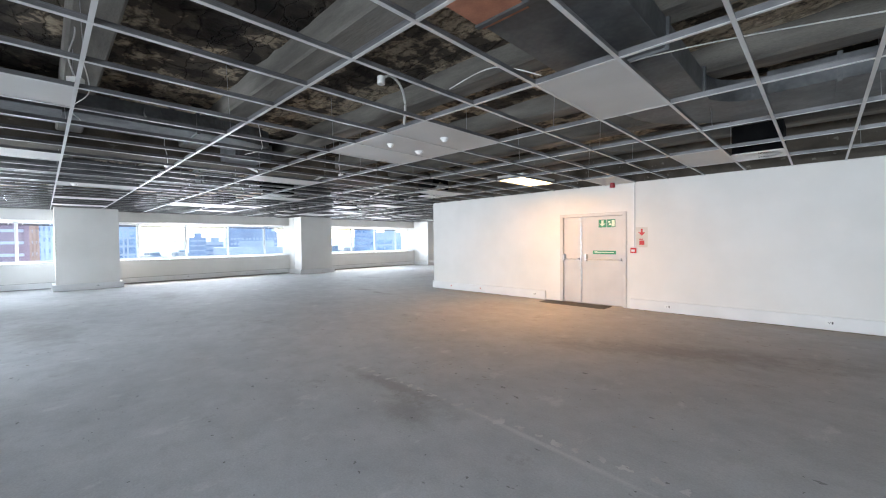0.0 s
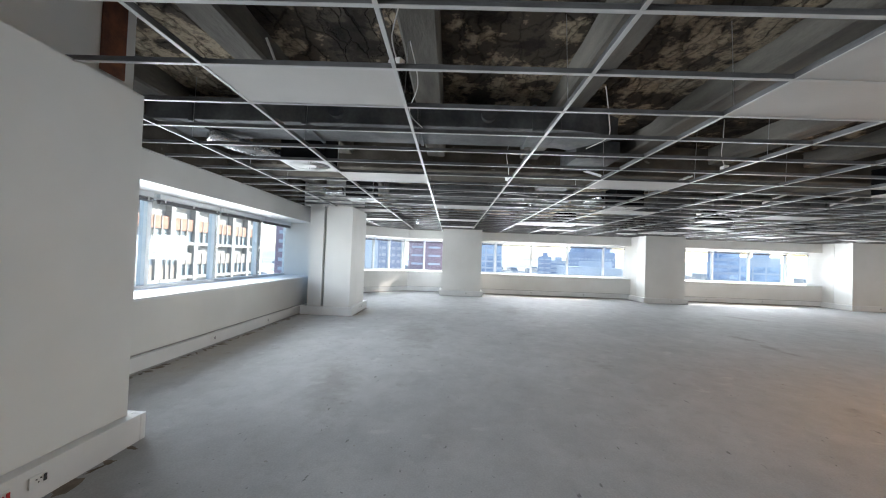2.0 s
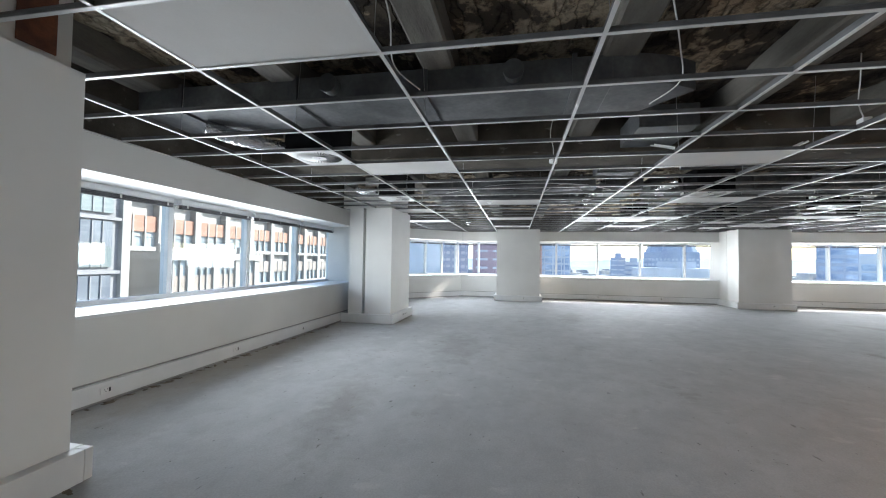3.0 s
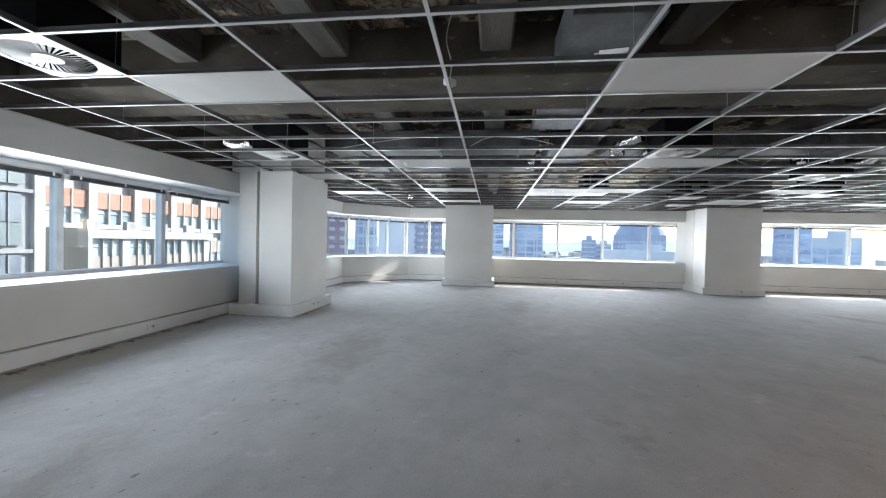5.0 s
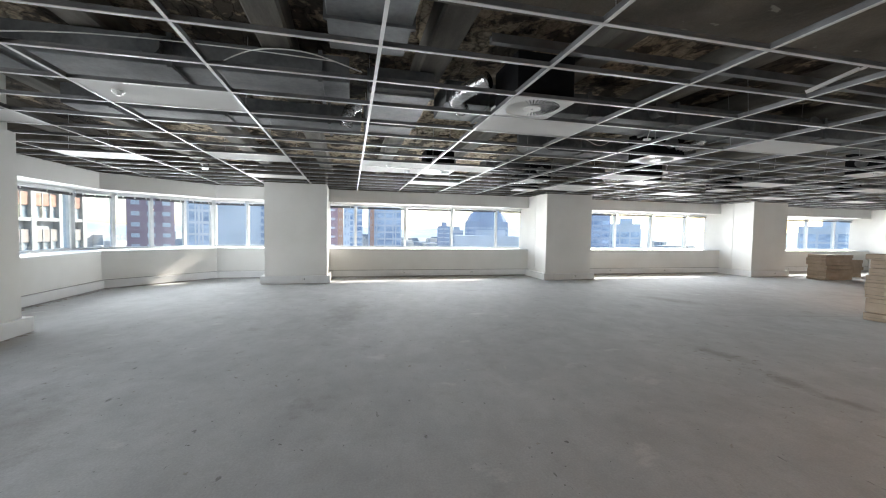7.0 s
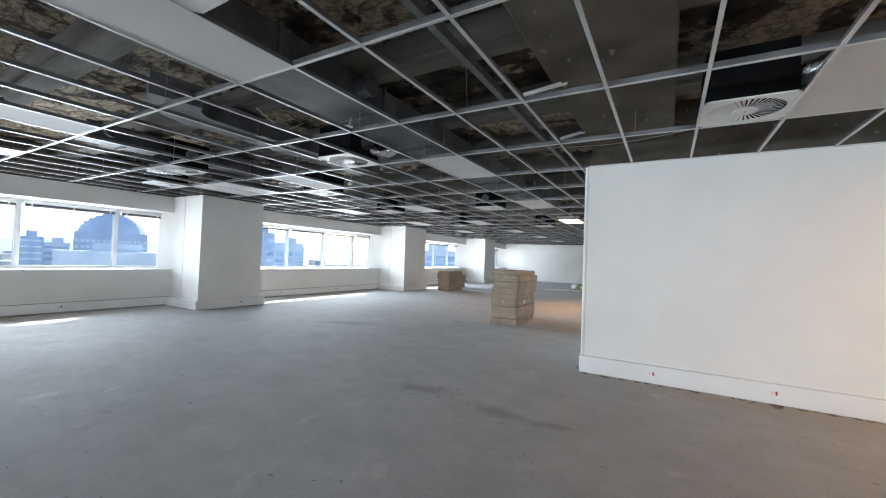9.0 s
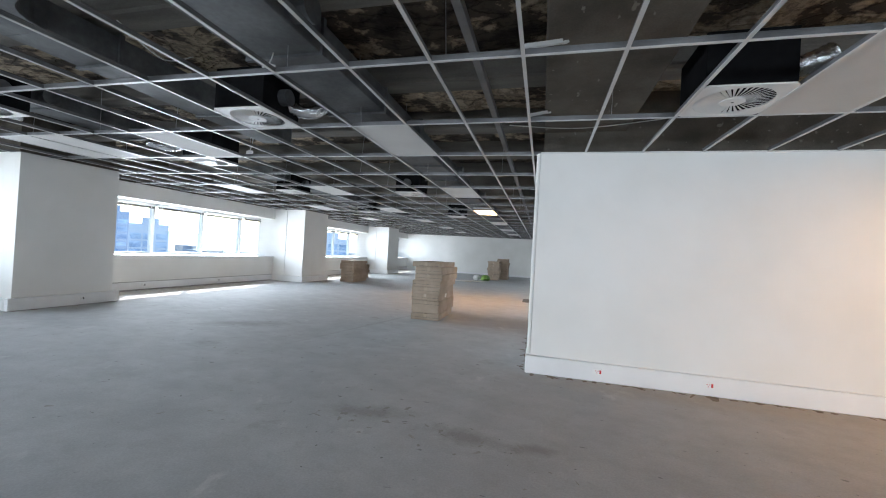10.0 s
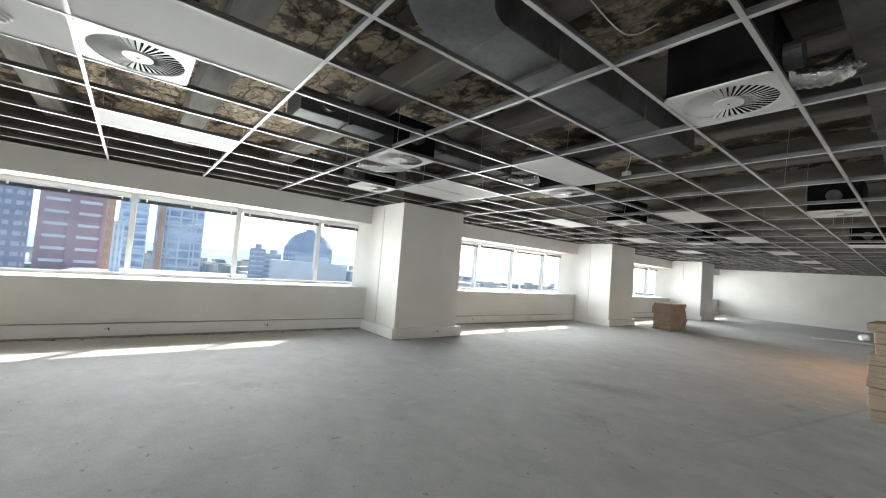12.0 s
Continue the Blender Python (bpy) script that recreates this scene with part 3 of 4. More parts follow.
rough_slab()
structure("ceiling_roof", boxed((-19.2, EAST + 0.3, -3.1, NORTH + 0.3, 3.42, 3.6)), CONCRETE, "concrete slab", "ceiling")
bm = bmesh.new()
y = -1.62
while y < NORTH:
    box(bm, -19.1, EAST, y - 0.14, y + 0.14, 3.06, 3.36)
    y += 1.46
bmesh.ops.bevel(bm, geom=[e for e in bm.edges if abs(e.verts[0].co.z - 3.06) < 0.01 and abs(e.verts[1].co.z - 3.06) < 0.01], offset=0.02, segments=1, affect="EDGES")
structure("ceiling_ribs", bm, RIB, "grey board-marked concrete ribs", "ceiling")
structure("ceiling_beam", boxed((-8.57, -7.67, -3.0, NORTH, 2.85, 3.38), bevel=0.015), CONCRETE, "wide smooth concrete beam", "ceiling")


# ---- suspended grid and its boards ----
def grid_cells():
    for i in range(-23, 18):
        for j in range(-3, 26):
            x, y = GRID_X + 0.6 * i, GRID_Y + 1.2 * j
            yield i, j, x, y


def inside(x, y):
    if not (-18.15 < x < EAST and -2.02 < y < NORTH):
        return False
    if x + y < -18.37:
        return False
    return y < CORE_Y or x < CORE_X


def tee_grid():
    light, web = ([], []), ([], [])

    def bar(x0, x1, y0, y1, z0, z1):
        verts, faces = web if z0 > H + 0.002 else light
        k = len(verts)
        verts.extend(((x0, y0, z0), (x1, y0, z0), (x1, y1, z0), (x0, y1, z0), (x0, y0, z1), (x1, y0, z1), (x1, y1, z1), (x0, y1, z1)))
        faces.extend((tuple(k + q for q in f) for f in ((3, 2, 1, 0), (4, 5, 6, 7), (0, 1, 5, 4), (1, 2, 6, 5), (2, 3, 7, 6), (3, 0, 4, 7))))
    for j in range(-3, 26):
        y = GRID_Y + 1.2 * j
        if not -2.02 < y < NORTH:
            continue
        x0 = max(-18.14, -18.37 - y)
        x1 = EAST if y < CORE_Y else CORE_X - 0.002
        bar(x0, x1, y - 0.012, y + 0.012, H, H + 0.004)
        bar(x0, x1, y - 0.0025, y + 0.0025, H + 0.004, H + 0.040)
        bar(x0, x1, y - 0.006, y + 0.006, H + 0.034, H + 0.044)
    for i in range(-23, 18):
        x = GRID_X + 0.6 * i
        if not -18.14 < x < EAST:
            continue
        y0 = max(-2.01, -18.37 - x)
        y1 = NORTH if x < CORE_X else CORE_Y
        bar(x - 0.012, x + 0.012, y0, y1, H - 0.0015, H + 0.003)
        bar(x - 0.0025, x + 0.0025, y0, y1, H + 0.003, H + 0.032)
        bar(x - 0.006, x + 0.006, y0, y1, H + 0.027, H + 0.036)
    # edge angles along the walls
    for x0, x1, y0, y1 in ((CORE_X, EAST, CORE_Y - 0.024, CORE_Y), (CORE_X - 0.024, CORE_X, CORE_Y, NORTH), (-18.15, -18.126, -0.2, NORTH), (-16.35, EAST, -2.02, -1.996)):
        bar(x0, x1, y0, y1, H - 0.003, H - 0.0018)
    for name, (verts, faces), mat, label in (("ceiling_grid", light, TEE, "white steel suspended ceiling grid, mostly without boards"), ("ceiling_grid_webs", web, ZINCWEB, "upright zinc webs of the steel ceiling grid, coloured darker as if shaded")):
        me = bpy.data.meshes.new(name)
        me.from_pydata(verts, [], faces)
        me.materials.append(mat)
        tagged(new(name, me), label, "ceiling", "", "structure")


tee_grid()
BOARDS = [(5, 2), (0, 2), (1, 2), (2, 2), (2, 6), (5, 5), (0, -1), (-5, -1), (-5, 2), (-10, 3), (-4, 5), (-10, 0), (-15, 0), (-19, 0), (-12, -2), (-16, -2),
          (-15, 2), (-15, 3), (-16, 2), (-19, 3), (-15, 6), (-18, 6), (-19, 6), (-10, 6), (-10, 9), (-19, 9), (-15, 9), (-15, 12), (-19, 12), (-10, 15), (-15, 15), (-19, 15), (-10, 18), (-15, 18), (-15, 21), (-10, 21)]
bm = bmesh.new()
for i, j in BOARDS:
    x, y = GRID_X + 0.6 * i, GRID_Y + 1.2 * j
    box(bm, x + 0.008, x + 0.592, y + 0.008, y + 1.192, H + 0.0045, H + 0.018)
structure("ceiling_boards", bm, TILE, "white plasterboard ceiling boards left in the grid", "ceiling")


# ---- ducts and services over the grid ----
def duct(name, label, x0, x1, y0, y1, z0, z1, along="y"):
    """A rectangular sheet duct with standing flanges at its joints."""
    d = thing(name, label, "duct", "air ducts")
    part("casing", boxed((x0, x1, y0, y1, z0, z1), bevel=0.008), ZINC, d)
    a, c = (y0, y1) if along == "y" else (x0, x1)
    q = a + 0.5
    while q < c:
        e = 0.022
        if along == "y":
            part("flange", boxed((x0 - e, x1 + e, q - 0.018, q + 0.018, z0 - e, z1 + e)), ZINC, d)
        else:
            part("flange", boxed((q - 0.018, q + 0.018, y0 - e, y1 + e, z0 - e, z1 + e)), ZINC, d)
        q += 1.22
    return d


def elbow(parent, cx, cy, r0, r1, z0, z1, a0, a1, steps=10):
    """A flat bend of a rectangular duct about (cx, cy), angles in degrees."""
    bm, ring = bmesh.new(), []
    for k in range(steps + 1):
        a = radians(a0 + (a1 - a0) * k / steps)
        ring.append([bm.verts.new((cx + r * math.cos(a), cy + r * math.sin(a), z)) for r, z in ((r0, z0), (r1, z0), (r1, z1), (r0, z1))])
    for p, q in zip(ring, ring[1:]):
        for k in range(4):
            bm.faces.new((p[k], p[(k + 1) % 4], q[(k + 1) % 4], q[k]))
    bm.faces.new(ring[0]), bm.faces.new(ring[-1][::-1])
    return part("bend", bm, ZINC, parent)


def spigot(parent, at, way, radius=0.075, length=0.1):
    bm = bmesh.new()
    p, w = Vector(at), Vector(way)
    tube(bm, (p, p + w * length * 0.5, p + w * length), radius, 16)
    tube(bm, (p + w * (length - 0.02), p + w * (length + 0.004)), radius * 1.12, 16)
    return part("spigot", bm, ZINC, parent, smooth=False)


d = duct("air_duct", "long dull galvanised trunk duct above the ceiling grid", -10.86, -10.22, 4.4, 30.0, 2.80, 3.04)
for y in (7.0, 9.4, 12.0, 15.0):
    spigot(d, (-10.22, y, 2.92), (1, 0, 0), 0.09, 0.14)
d = duct("air_duct", "galvanised branch duct with a wide bend", -12.56, -12.10, 6.75, 9.6, 2.80, 3.02)
elbow(d, -11.80, 6.75, 0.30, 0.76, 2.80, 3.02, 180, 262)
d = duct("air_duct", "galvanised cross duct with two capped round spigots", -6.30, -5.64, -1.75, 2.7, 2.85, 3.08)
spigot(d, (-5.64, 0.33, 2.97), (1, 0, 0)), spigot(d, (-5.64, 1.93, 2.97), (1, 0, 0))
elbow(d, -6.75, 2.7, 0.45, 1.11, 2.85, 3.08, 0, 38)
duct("air_duct", "galvanised duct running beneath the concrete ribs", -9.5, -6.9, 3.25, 3.85, 2.90, 3.14, "x")
d = duct("air_duct", "galvanised cross duct with a round spigot", -10.55, -9.95, 0.2, 3.4, 2.80, 3.04)
spigot(d, (-9.95, 1.80, 2.92), (1, 0, 0))
duct("air_duct", "dull galvanised cross duct between the ribs", -12.10, -11.50, 0.2, 3.55, 2.82, 3.05)
duct("air_duct", "flat galvanised link duct with a foil branch", -11.95, -10.10, 3.60, 4.25, 2.84, 3.04, "x")
d = duct("air_duct", "wide galvanised duct with a curved end", -1.55, -0.78, 2.5, 5.6, 2.84, 3.06)
elbow(d, -0.30, 5.6, 0.48, 1.25, 2.84, 3.06, 180, 95)
part("primer_patch", boxed((-1.56, -1.22, 2.62, 3.06, 2.833, 2.8375), (-1.5595, -1.5525, 2.62, 3.06, 2.838, 3.04)), PRIMER, d, "red-brown primer coat")
duct("air_duct", "wide galvanised duct running across the ribs", -0.35, 2.6, 5.95, 6.85, 2.84, 3.06, "x")
d = duct("air_duct", "narrow dark duct near the windows", -14.75, -14.30, 6.3, 9.25, 2.80, 3.02)
spigot(d, (-14.30, 6.55, 2.91), (1, 0, 0)), spigot(d, (-14.30, 8.0, 2.91), (1, 0, 0))
duct("air_duct", "galvanised duct near the windows", -14.8, -14.3, 12.0, 24.0, 2.82, 3.03)
bm = bmesh.new()
outline = ((-9.16, 2.93), (-9.10, 2.93), (-9.10, 3.0), (-9.105, 3.0), (-9.105, 2.97), (-9.155, 2.97), (-9.155, 3.0), (-9.16, 3.0))
ends = [[bm.verts.new((x, y, z)) for x, z in outline] for y in (4.5, 24.0)]
bm.faces.new(ends[0]), bm.faces.new(ends[1][::-1])
for q in range(len(outline)):
    r = (q + 1) % len(outline)
    bm.faces.new((ends[0][q], ends[1][q], ends[1][r], ends[0][r]))
tagged(linked("steel_channel", bm, ZINCWEB), "long grey steel cable channel hung from the slab", "channel")


tagged(linked("steel_plate", boxed((-4.32, -4.12, -0.846, -0.836, 2.66, 3.2), bevel=0.002), RUST), "rusty brown steel plate above the column head", "steel plate")


# ---- swirl diffusers ----
def swirl_diffuser(at):
    d = thing("air_diffuser", "square white swirl diffuser with a black plenum box above", "diffuser", "ceiling diffusers", "", at)
    n = 48
    bm = bmesh.new()
    rings = []
    for z in (0.0, 0.012):
        outer, inner = [], []
        for k in range(n):
            a = 2 * math.pi * (k + 0.5) / n
            c, s_ = math.cos(a), math.sin(a)
            f = 0.292 / max(abs(c), abs(s_))
            outer.append(bm.verts.new((c * f, s_ * f, z)))
            inner.append(bm.verts.new((c * 0.255, s_ * 0.255, z)))
        rings.append((outer, inner))
    (o0, i0), (o1, i1) = rings
    for k in range(n):
        q = (k + 1) % n
        bm.faces.new((o0[k], i0[k], i0[q], o0[q])), bm.faces.new((o1[k], o1[q], i1[q], i1[k]))
        bm.faces.new((o0[k], o0[q], o1[q], o1[k])), bm.faces.new((i0[k], i1[k], i1[q], i0[q]))
    part("plate", bm, DIFFUSER, d)
    bm = bmesh.new()
    quad = [Vector((r, side * w, z)) for r, w in ((0.075, 0.0036), (0.256, 0.0128)) for side, z in ((-1, 0.001), (1, 0.009))]
    v = [bm.verts.new(p) for p in quad] + [bm.verts.new(p + Vector((0, 0, 0.002))) for p in quad]
    for f in ((0, 1, 3, 2), (4, 6, 7, 5), (0, 4, 5, 1), (2, 3, 7, 6), (0, 2, 6, 4), (1, 5, 7, 3)):
        bm.faces.new([v[q] for q in f])
    vane = part("vane", bm, DIFFUSER, d)
    for k in range(1, 40):
        again = new("vane", vane.data)
        again.parent = d
        again.rotation_euler = (0, 0, 2 * math.pi * k / 40)
    bm = bmesh.new()
    tube(bm, ((0, 0, -0.004), (0, 0, 0.012)), 0.082, 24)
    hub = part("hub", bm, DIFFUSER, d)
    bm = bmesh.new()
    tube(bm, ((0, 0, -0.006), (0, 0, -0.003)), 0.009, 10)
    part("screw", bm, DARK, hub)
    part("plenum_box", boxed((-0.275, 0.275, -0.275, 0.275, 0.024, 0.40), bevel=0.006), BLACK, d)
    bm = bmesh.new()
    tube(bm, ((0.27, 0, 0.2), (0.36, 0, 0.2)), 0.08, 18)
    part("neck", bm, ZINC, d)
    return d


def diffuser_place(i, j, half):
    return GRID_X + 0.6 * i + 0.3, GRID_Y + 1.2 * j + 0.3 + 0.6 * half


DIFFUSERS = [(-4, -2, 1), (-9, -2, 1), (-9, 3, 0), (-12, 5, 1), (-5, 5, 1), (-16, 3, 0), (-16, 7, 0), (-17, 5, 0), (-20, 5, 1), (6, 5, 1), (-12, 9, 1), (-17, 9, 1), (-12, 13, 1), (-17, 13, 0)]
first = None
for i, j, half in DIFFUSERS:
    x, y = diffuser_place(i, j, half)
    turn = 90 * ((i * 7 + j * 3) % 4) if (i, j) not in ((-12, 5), (-5, 5)) else 0
    at = pose(x, y, H + 0.0045, 0, 0, turn)
    if first is None:
        first = swirl_diffuser(at)
    else:
        copy_thing(first, at)


def foil_duct(points, radius=0.085):
    bm = bmesh.new()
    tube(bm, arc(points, 9), radius, 14, wobble=0.07)
    return tagged(linked("flexible_duct", bm, FOIL, True), "crumpled silver foil flexible duct", "flexible duct", "foil ducts")


foil_duct(((-10.22, 4.58, 2.73), (-10.05, 4.47, 2.77), (-9.82, 4.52, 2.80), (-9.62, 4.66, 2.84)), 0.075)
foil_duct(((-10.98, 3.52, 2.93), (-10.97, 3.43, 2.88), (-10.96, 3.38, 2.78), (-10.97, 3.36, 2.66)), 0.07)
foil_duct(((-5.95, -1.25, 2.80), (-6.15, -1.05, 2.74), (-6.4, -0.82, 2.73), (-6.62, -0.68, 2.76)), 0.085)
foil_duct(((-9.42, -1.05, 2.80), (-9.46, -0.9, 2.74), (-9.46, -0.66, 2.76)), 0.08)
foil_duct(((-11.25, 8.1, 2.80), (-11.12, 8.3, 2.76), (-10.95, 8.38, 2.76), (-10.88, 8.45, 2.84)), 0.07)
foil_duct(((-15.6, 7.55, 2.76), (-15.35, 7.8, 2.74), (-14.95, 8.15, 2.78)), 0.075)
foil_duct(((-14.38, 9.3, 2.76), (-14.2, 9.45, 2.74), (-14.0, 9.55, 2.78)), 0.075)
foil_duct(((-7.0, 8.05, 2.80), (-6.87, 7.92, 2.77), (-6.7, 7.9, 2.84)), 0.07)
foil_duct(((-15.75, 0.3, 2.76), (-15.55, 0.36, 2.74), (-15.35, 0.4, 2.8)), 0.075)


def cable(points, radius=0.0045):
    bm = bmesh.new()
    tube(bm, arc(points, 8), radius, 6)
    return tagged(linked("loose_cable", bm, CABLE, True), "loose white electrical cable lying over the ceiling grid", "cable", "loose cables")


cable(((-0.95, 3.85, 2.66), (-0.80, 4.0, 2.72), (-0.4, 4.2, 2.76), (0.32, 4.45, 2.75), (1.6, 5.0, 2.75)))
cable(((-2.1, 3.3, 2.66), (-1.7, 3.35, 2.72), (-1.45, 3.6, 2.66)))
cable(((-4.2, 1.25, 2.95), (-4.35, 1.3, 2.72), (-4.75, 1.2, 2.66), (-5.1, 1.28, 2.65)))
cable(((-9.4, 0.7, 2.66), (-9.5, 1.5, 2.80), (-9.55, 2.4, 2.84), (-9.4, 3.3, 2.76)))
cable(((-9.45, 2.4, 2.65), (-9.4, 2.7, 2.78), (-9.2, 3.1, 2.72), (-9.3, 3.5, 2.66)))
cable(((-4.6, 2.75, 2.85), (-4.9, 2.9, 2.72), (-5.3, 3.05, 2.68), (-5.6, 2.95, 2.65)))
cable(((-8.9, 8.6, 2.64), (-8.2, 8.8, 2.66), (-7.3, 8.5, 2.66)))
cable(((-11.8, 7.0, 3.0), (-11.7, 7.3, 2.84), (-11.6, 7.5, 2.95)))
cable(((-4.3, 0.2, 3.0), (-4.35, 0.25, 2.85), (-4.4, 0.3, 2.65)), 0.009)
cable(((-0.7, 0.1, 3.0), (-0.75, 0.2, 2.85), (-1.0, 0.3, 2.70)), 0.009)

bm = bmesh.new()
tube(bm, arc(((-2.89, 3.22, 2.95), (-2.91, 3.35, 3.02), (-2.95, 3.5, 2.98), (-3.0, 3.6, 2.85), (-2.97, 3.56, 2.62)), 8), 0.012, 10)
hose = tagged(linked("sprinkler_hose", bm, CABLE, True), "white flexible hose curving down to a ceiling board", "hose")
bm = bmesh.new()
tube(bm, ((-2.89, 3.22, 2.90), (-2.89, 3.22, 2.93), (-2.89, 3.22, 2.97)), 0.035, 14)
part("coupling", bm, WHITE, hose)


def detector(x, y, radius, z=H + 0.004):
    d = thing("smoke_detector", "round white smoke detector on a ceiling board", "detector", "ceiling detectors", "", pose(x, y, z))
    bm = bmesh.new()
    tube(bm, ((0, 0, 0), (0, 0, -0.012)), radius, 20)
    part("base", bm, WHITE, d)
    bm = bmesh.new()
    tube(bm, ((0, 0, -0.013), (0, 0, -0.030)), radius * 0.75, 20)
    tube(bm, ((0, 0, -0.030), (0, 0, -0.042)), radius * 0.45, 20)
    part("sensor", bm, WHITE, d)


detector(GRID_X + 0.6 * 1.43, GRID_Y + 1.2 * 2.26, 0.04)
detector(GRID_X + 0.6 * 1.35, GRID_Y + 1.2 * 2.68, 0.055)
detector(GRID_X + 0.6 * 2.47, GRID_Y + 1.2 * 2.49, 0.05)
detector(GRID_X + 0.6 * 0.45, GRID_Y + 1.2 * 5.75, 0.05, H - 0.003)
detector(GRID_X + 0.6 * -14.6, GRID_Y + 1.2 * 2.4, 0.05)
detector(GRID_X + 0.6 * -15.5, GRID_Y + 1.2 * 2.75, 0.05)
detector(GRID_X + 0.6 * -9.4, GRID_Y + 1.2 * 0.2, 0.05)

for x, y, t in ((-8.7, 7.2, 40), (-8.7, 8.4, 60), (-9.9, 4.8, 35), (-7.5, 4.8, 50), (-6.9, 3.6, 200)):
    off = thing("steel_offcut", "bent offcut of grid steel standing on the ceiling grid", "steel offcut", "steel offcuts", "", pose(x, y, H + 0.045, 0, -22, t))
    part("strip", boxed((0.0, 0.34, -0.018, 0.018, 0.0, 0.003), (0.0, 0.34, -0.002, 0.002, 0.003, 0.03)), DIFFUSER, off)
    part("tip", boxed((0.341, 0.38, -0.014, 0.014, -0.004, 0.012)), DIFFUSER, off)

# hanger wires between slab and grid
bm = bmesh.new()
for i in range(-22, 17, 2):
    for j in range(-2, 24):
        x, y = GRID_X + 0.6 * i + 0.1, GRID_Y + 1.2 * j
        if inside(x, y) and random.random() < 0.6:
            tube(bm, ((x, y, H + 0.045), (x + random.uniform(-0.05, 0.05), y + random.uniform(-0.03, 0.03), 3.33)), 0.0025, 4, False)
tagged(linked("hanger_wires", bm, STEEL), "thin steel hanger wires", "wires", "", "stuff")


def junction_box(x, y, z):
    j = thing("junction_box", "small white electrical junction box on the ceiling grid", "junction box", "junction boxes", "", pose(x, y, z, 0, 0, 30 * x))
    part("case", boxed((-0.045, 0.045, -0.03, 0.03, 0, 0.05), bevel=0.005), WHITE, j)
    part("cover", boxed((-0.038, 0.038, -0.034, -0.0305, 0.006, 0.044)), WHITE, j)
    bm = bmesh.new()
    tube(bm, arc(((0, 0, 0.05), (0.03, 0.02, 0.2), (-0.02, 0.03, 0.38), (0.02, 0.0, 0.62)), 6), 0.005, 6)
    part("lead", bm, CABLE, j)


for x, y, z in ((-3.97, 1.2, 2.645), (-1.55, 0.05, 2.645), (-7.35, 2.4, 2.645), (-10.6, 7.25, 2.645), (-12.8, 9.6, 2.645), (-6.3, 4.85, 2.645)):
    junction_box(x, y, z)


# ---- lit ceiling panels ----
def panel_light(i, j):
    x, y = GRID_X + 0.6 * i, GRID_Y + 1.2 * j
    p = thing("ceiling_light", "lit recessed ceiling light panel with a warm glow", "ceiling light", "lit panels", "", pose(x, y, H))
    part("tray", boxed((0.01, 0.59, 0.01, 1.19, 0.03, 0.09), bevel=0.005), DIFFUSER, p)
    part("frame", boxed((0.012, 0.05, 0.012, 1.188, 0.006, 0.028), (0.55, 0.588, 0.012, 1.188, 0.006, 0.028), (0.05, 0.55, 0.012, 0.05, 0.006, 0.028), (0.05, 0.55, 1.15, 1.188, 0.006, 0.028)), DIFFUSER, p)
    part("diffuser", boxed((0.051, 0.549, 0.051, 1.149, 0.010, 0.016)), LAMP, p)


panel_light(0, 5)
panel_light(-10, 12)

# ---- the double fire door ----
door = thing("door_1", "closed pale double fire door with push bars", "door", "", "structure", pose(-4.37, CORE_Y, 0))
part("door_frame", boxed((0.0, 0.075, -0.025, 0.15, 0.0, 2.02), (1.415, 1.49, -0.025, 0.15, 0.0, 2.02), (0.075, 1.415, -0.025, 0.15, 1.95, 2.02), bevel=0.004), DOOR, door)
slim = part("leaf", boxed((0.08, 0.502, 0.02, 0.065, 0.012, 1.945), bevel=0.003), DOOR, door)
wide = part("leaf", boxed((0.508, 1.41, 0.02, 0.065, 0.012, 1.945), bevel=0.003), DOOR, door)
part("meeting_strip", boxed((0.488, 0.522, 0.008, 0.019, 0.02, 1.94)), STEEL, slim)


def push_bar(x0, x1, parent):
    bm = bmesh.new()
    tube(bm, ((x0, -0.07, 1.0), (x1, -0.07, 1.0)), 0.013, 10)
    part("push_bar", bm, STEEL, parent)
    part("latch_box", boxed((x0 - 0.02, x0 + 0.035, -0.085, 0.018, 0.96, 1.11), bevel=0.006), STEEL, parent)
    part("bracket", boxed((x1 - 0.035, x1 + 0.01, -0.08, 0.018, 0.975, 1.03), bevel=0.005), STEEL, parent)


push_bar(0.10, 0.47, slim)
push_bar(0.62, 1.39, wide)
part("vertical_rod", boxed((0.495, 0.515, -0.012, 0.007, 0.05, 1.92)), STEEL, slim)


def wall_sign(name, label, x0, x1, z0, z1, y, back, marks, ink):
    s_ = thing(name, label, "sign", "", "", pose(x0, y, z0))
    part("plate", boxed((0, x1 - x0, -0.004, 0, 0, z1 - z0)), back, s_)
    for m in marks:
        bm = bmesh.new()
        low = [bm.verts.new((px_ * (x1 - x0), -0.0055, pz_ * (z1 - z0))) for px_, pz_ in m]
        top = [bm.verts.new((v.co.x, -0.0042, v.co.z)) for v in low]
        bm.faces.new(low), bm.faces.new(top[::-1])
        for k in range(len(m)):
            bm.faces.new((low[k], top[k], top[(k + 1) % len(m)], low[(k + 1) % len(m)]))
        part("mark", bm, ink, s_)


def bar_mark(x0, x1, z0, z1):
    return ((x0, z0), (x1, z0), (x1, z1), (x0, z1))


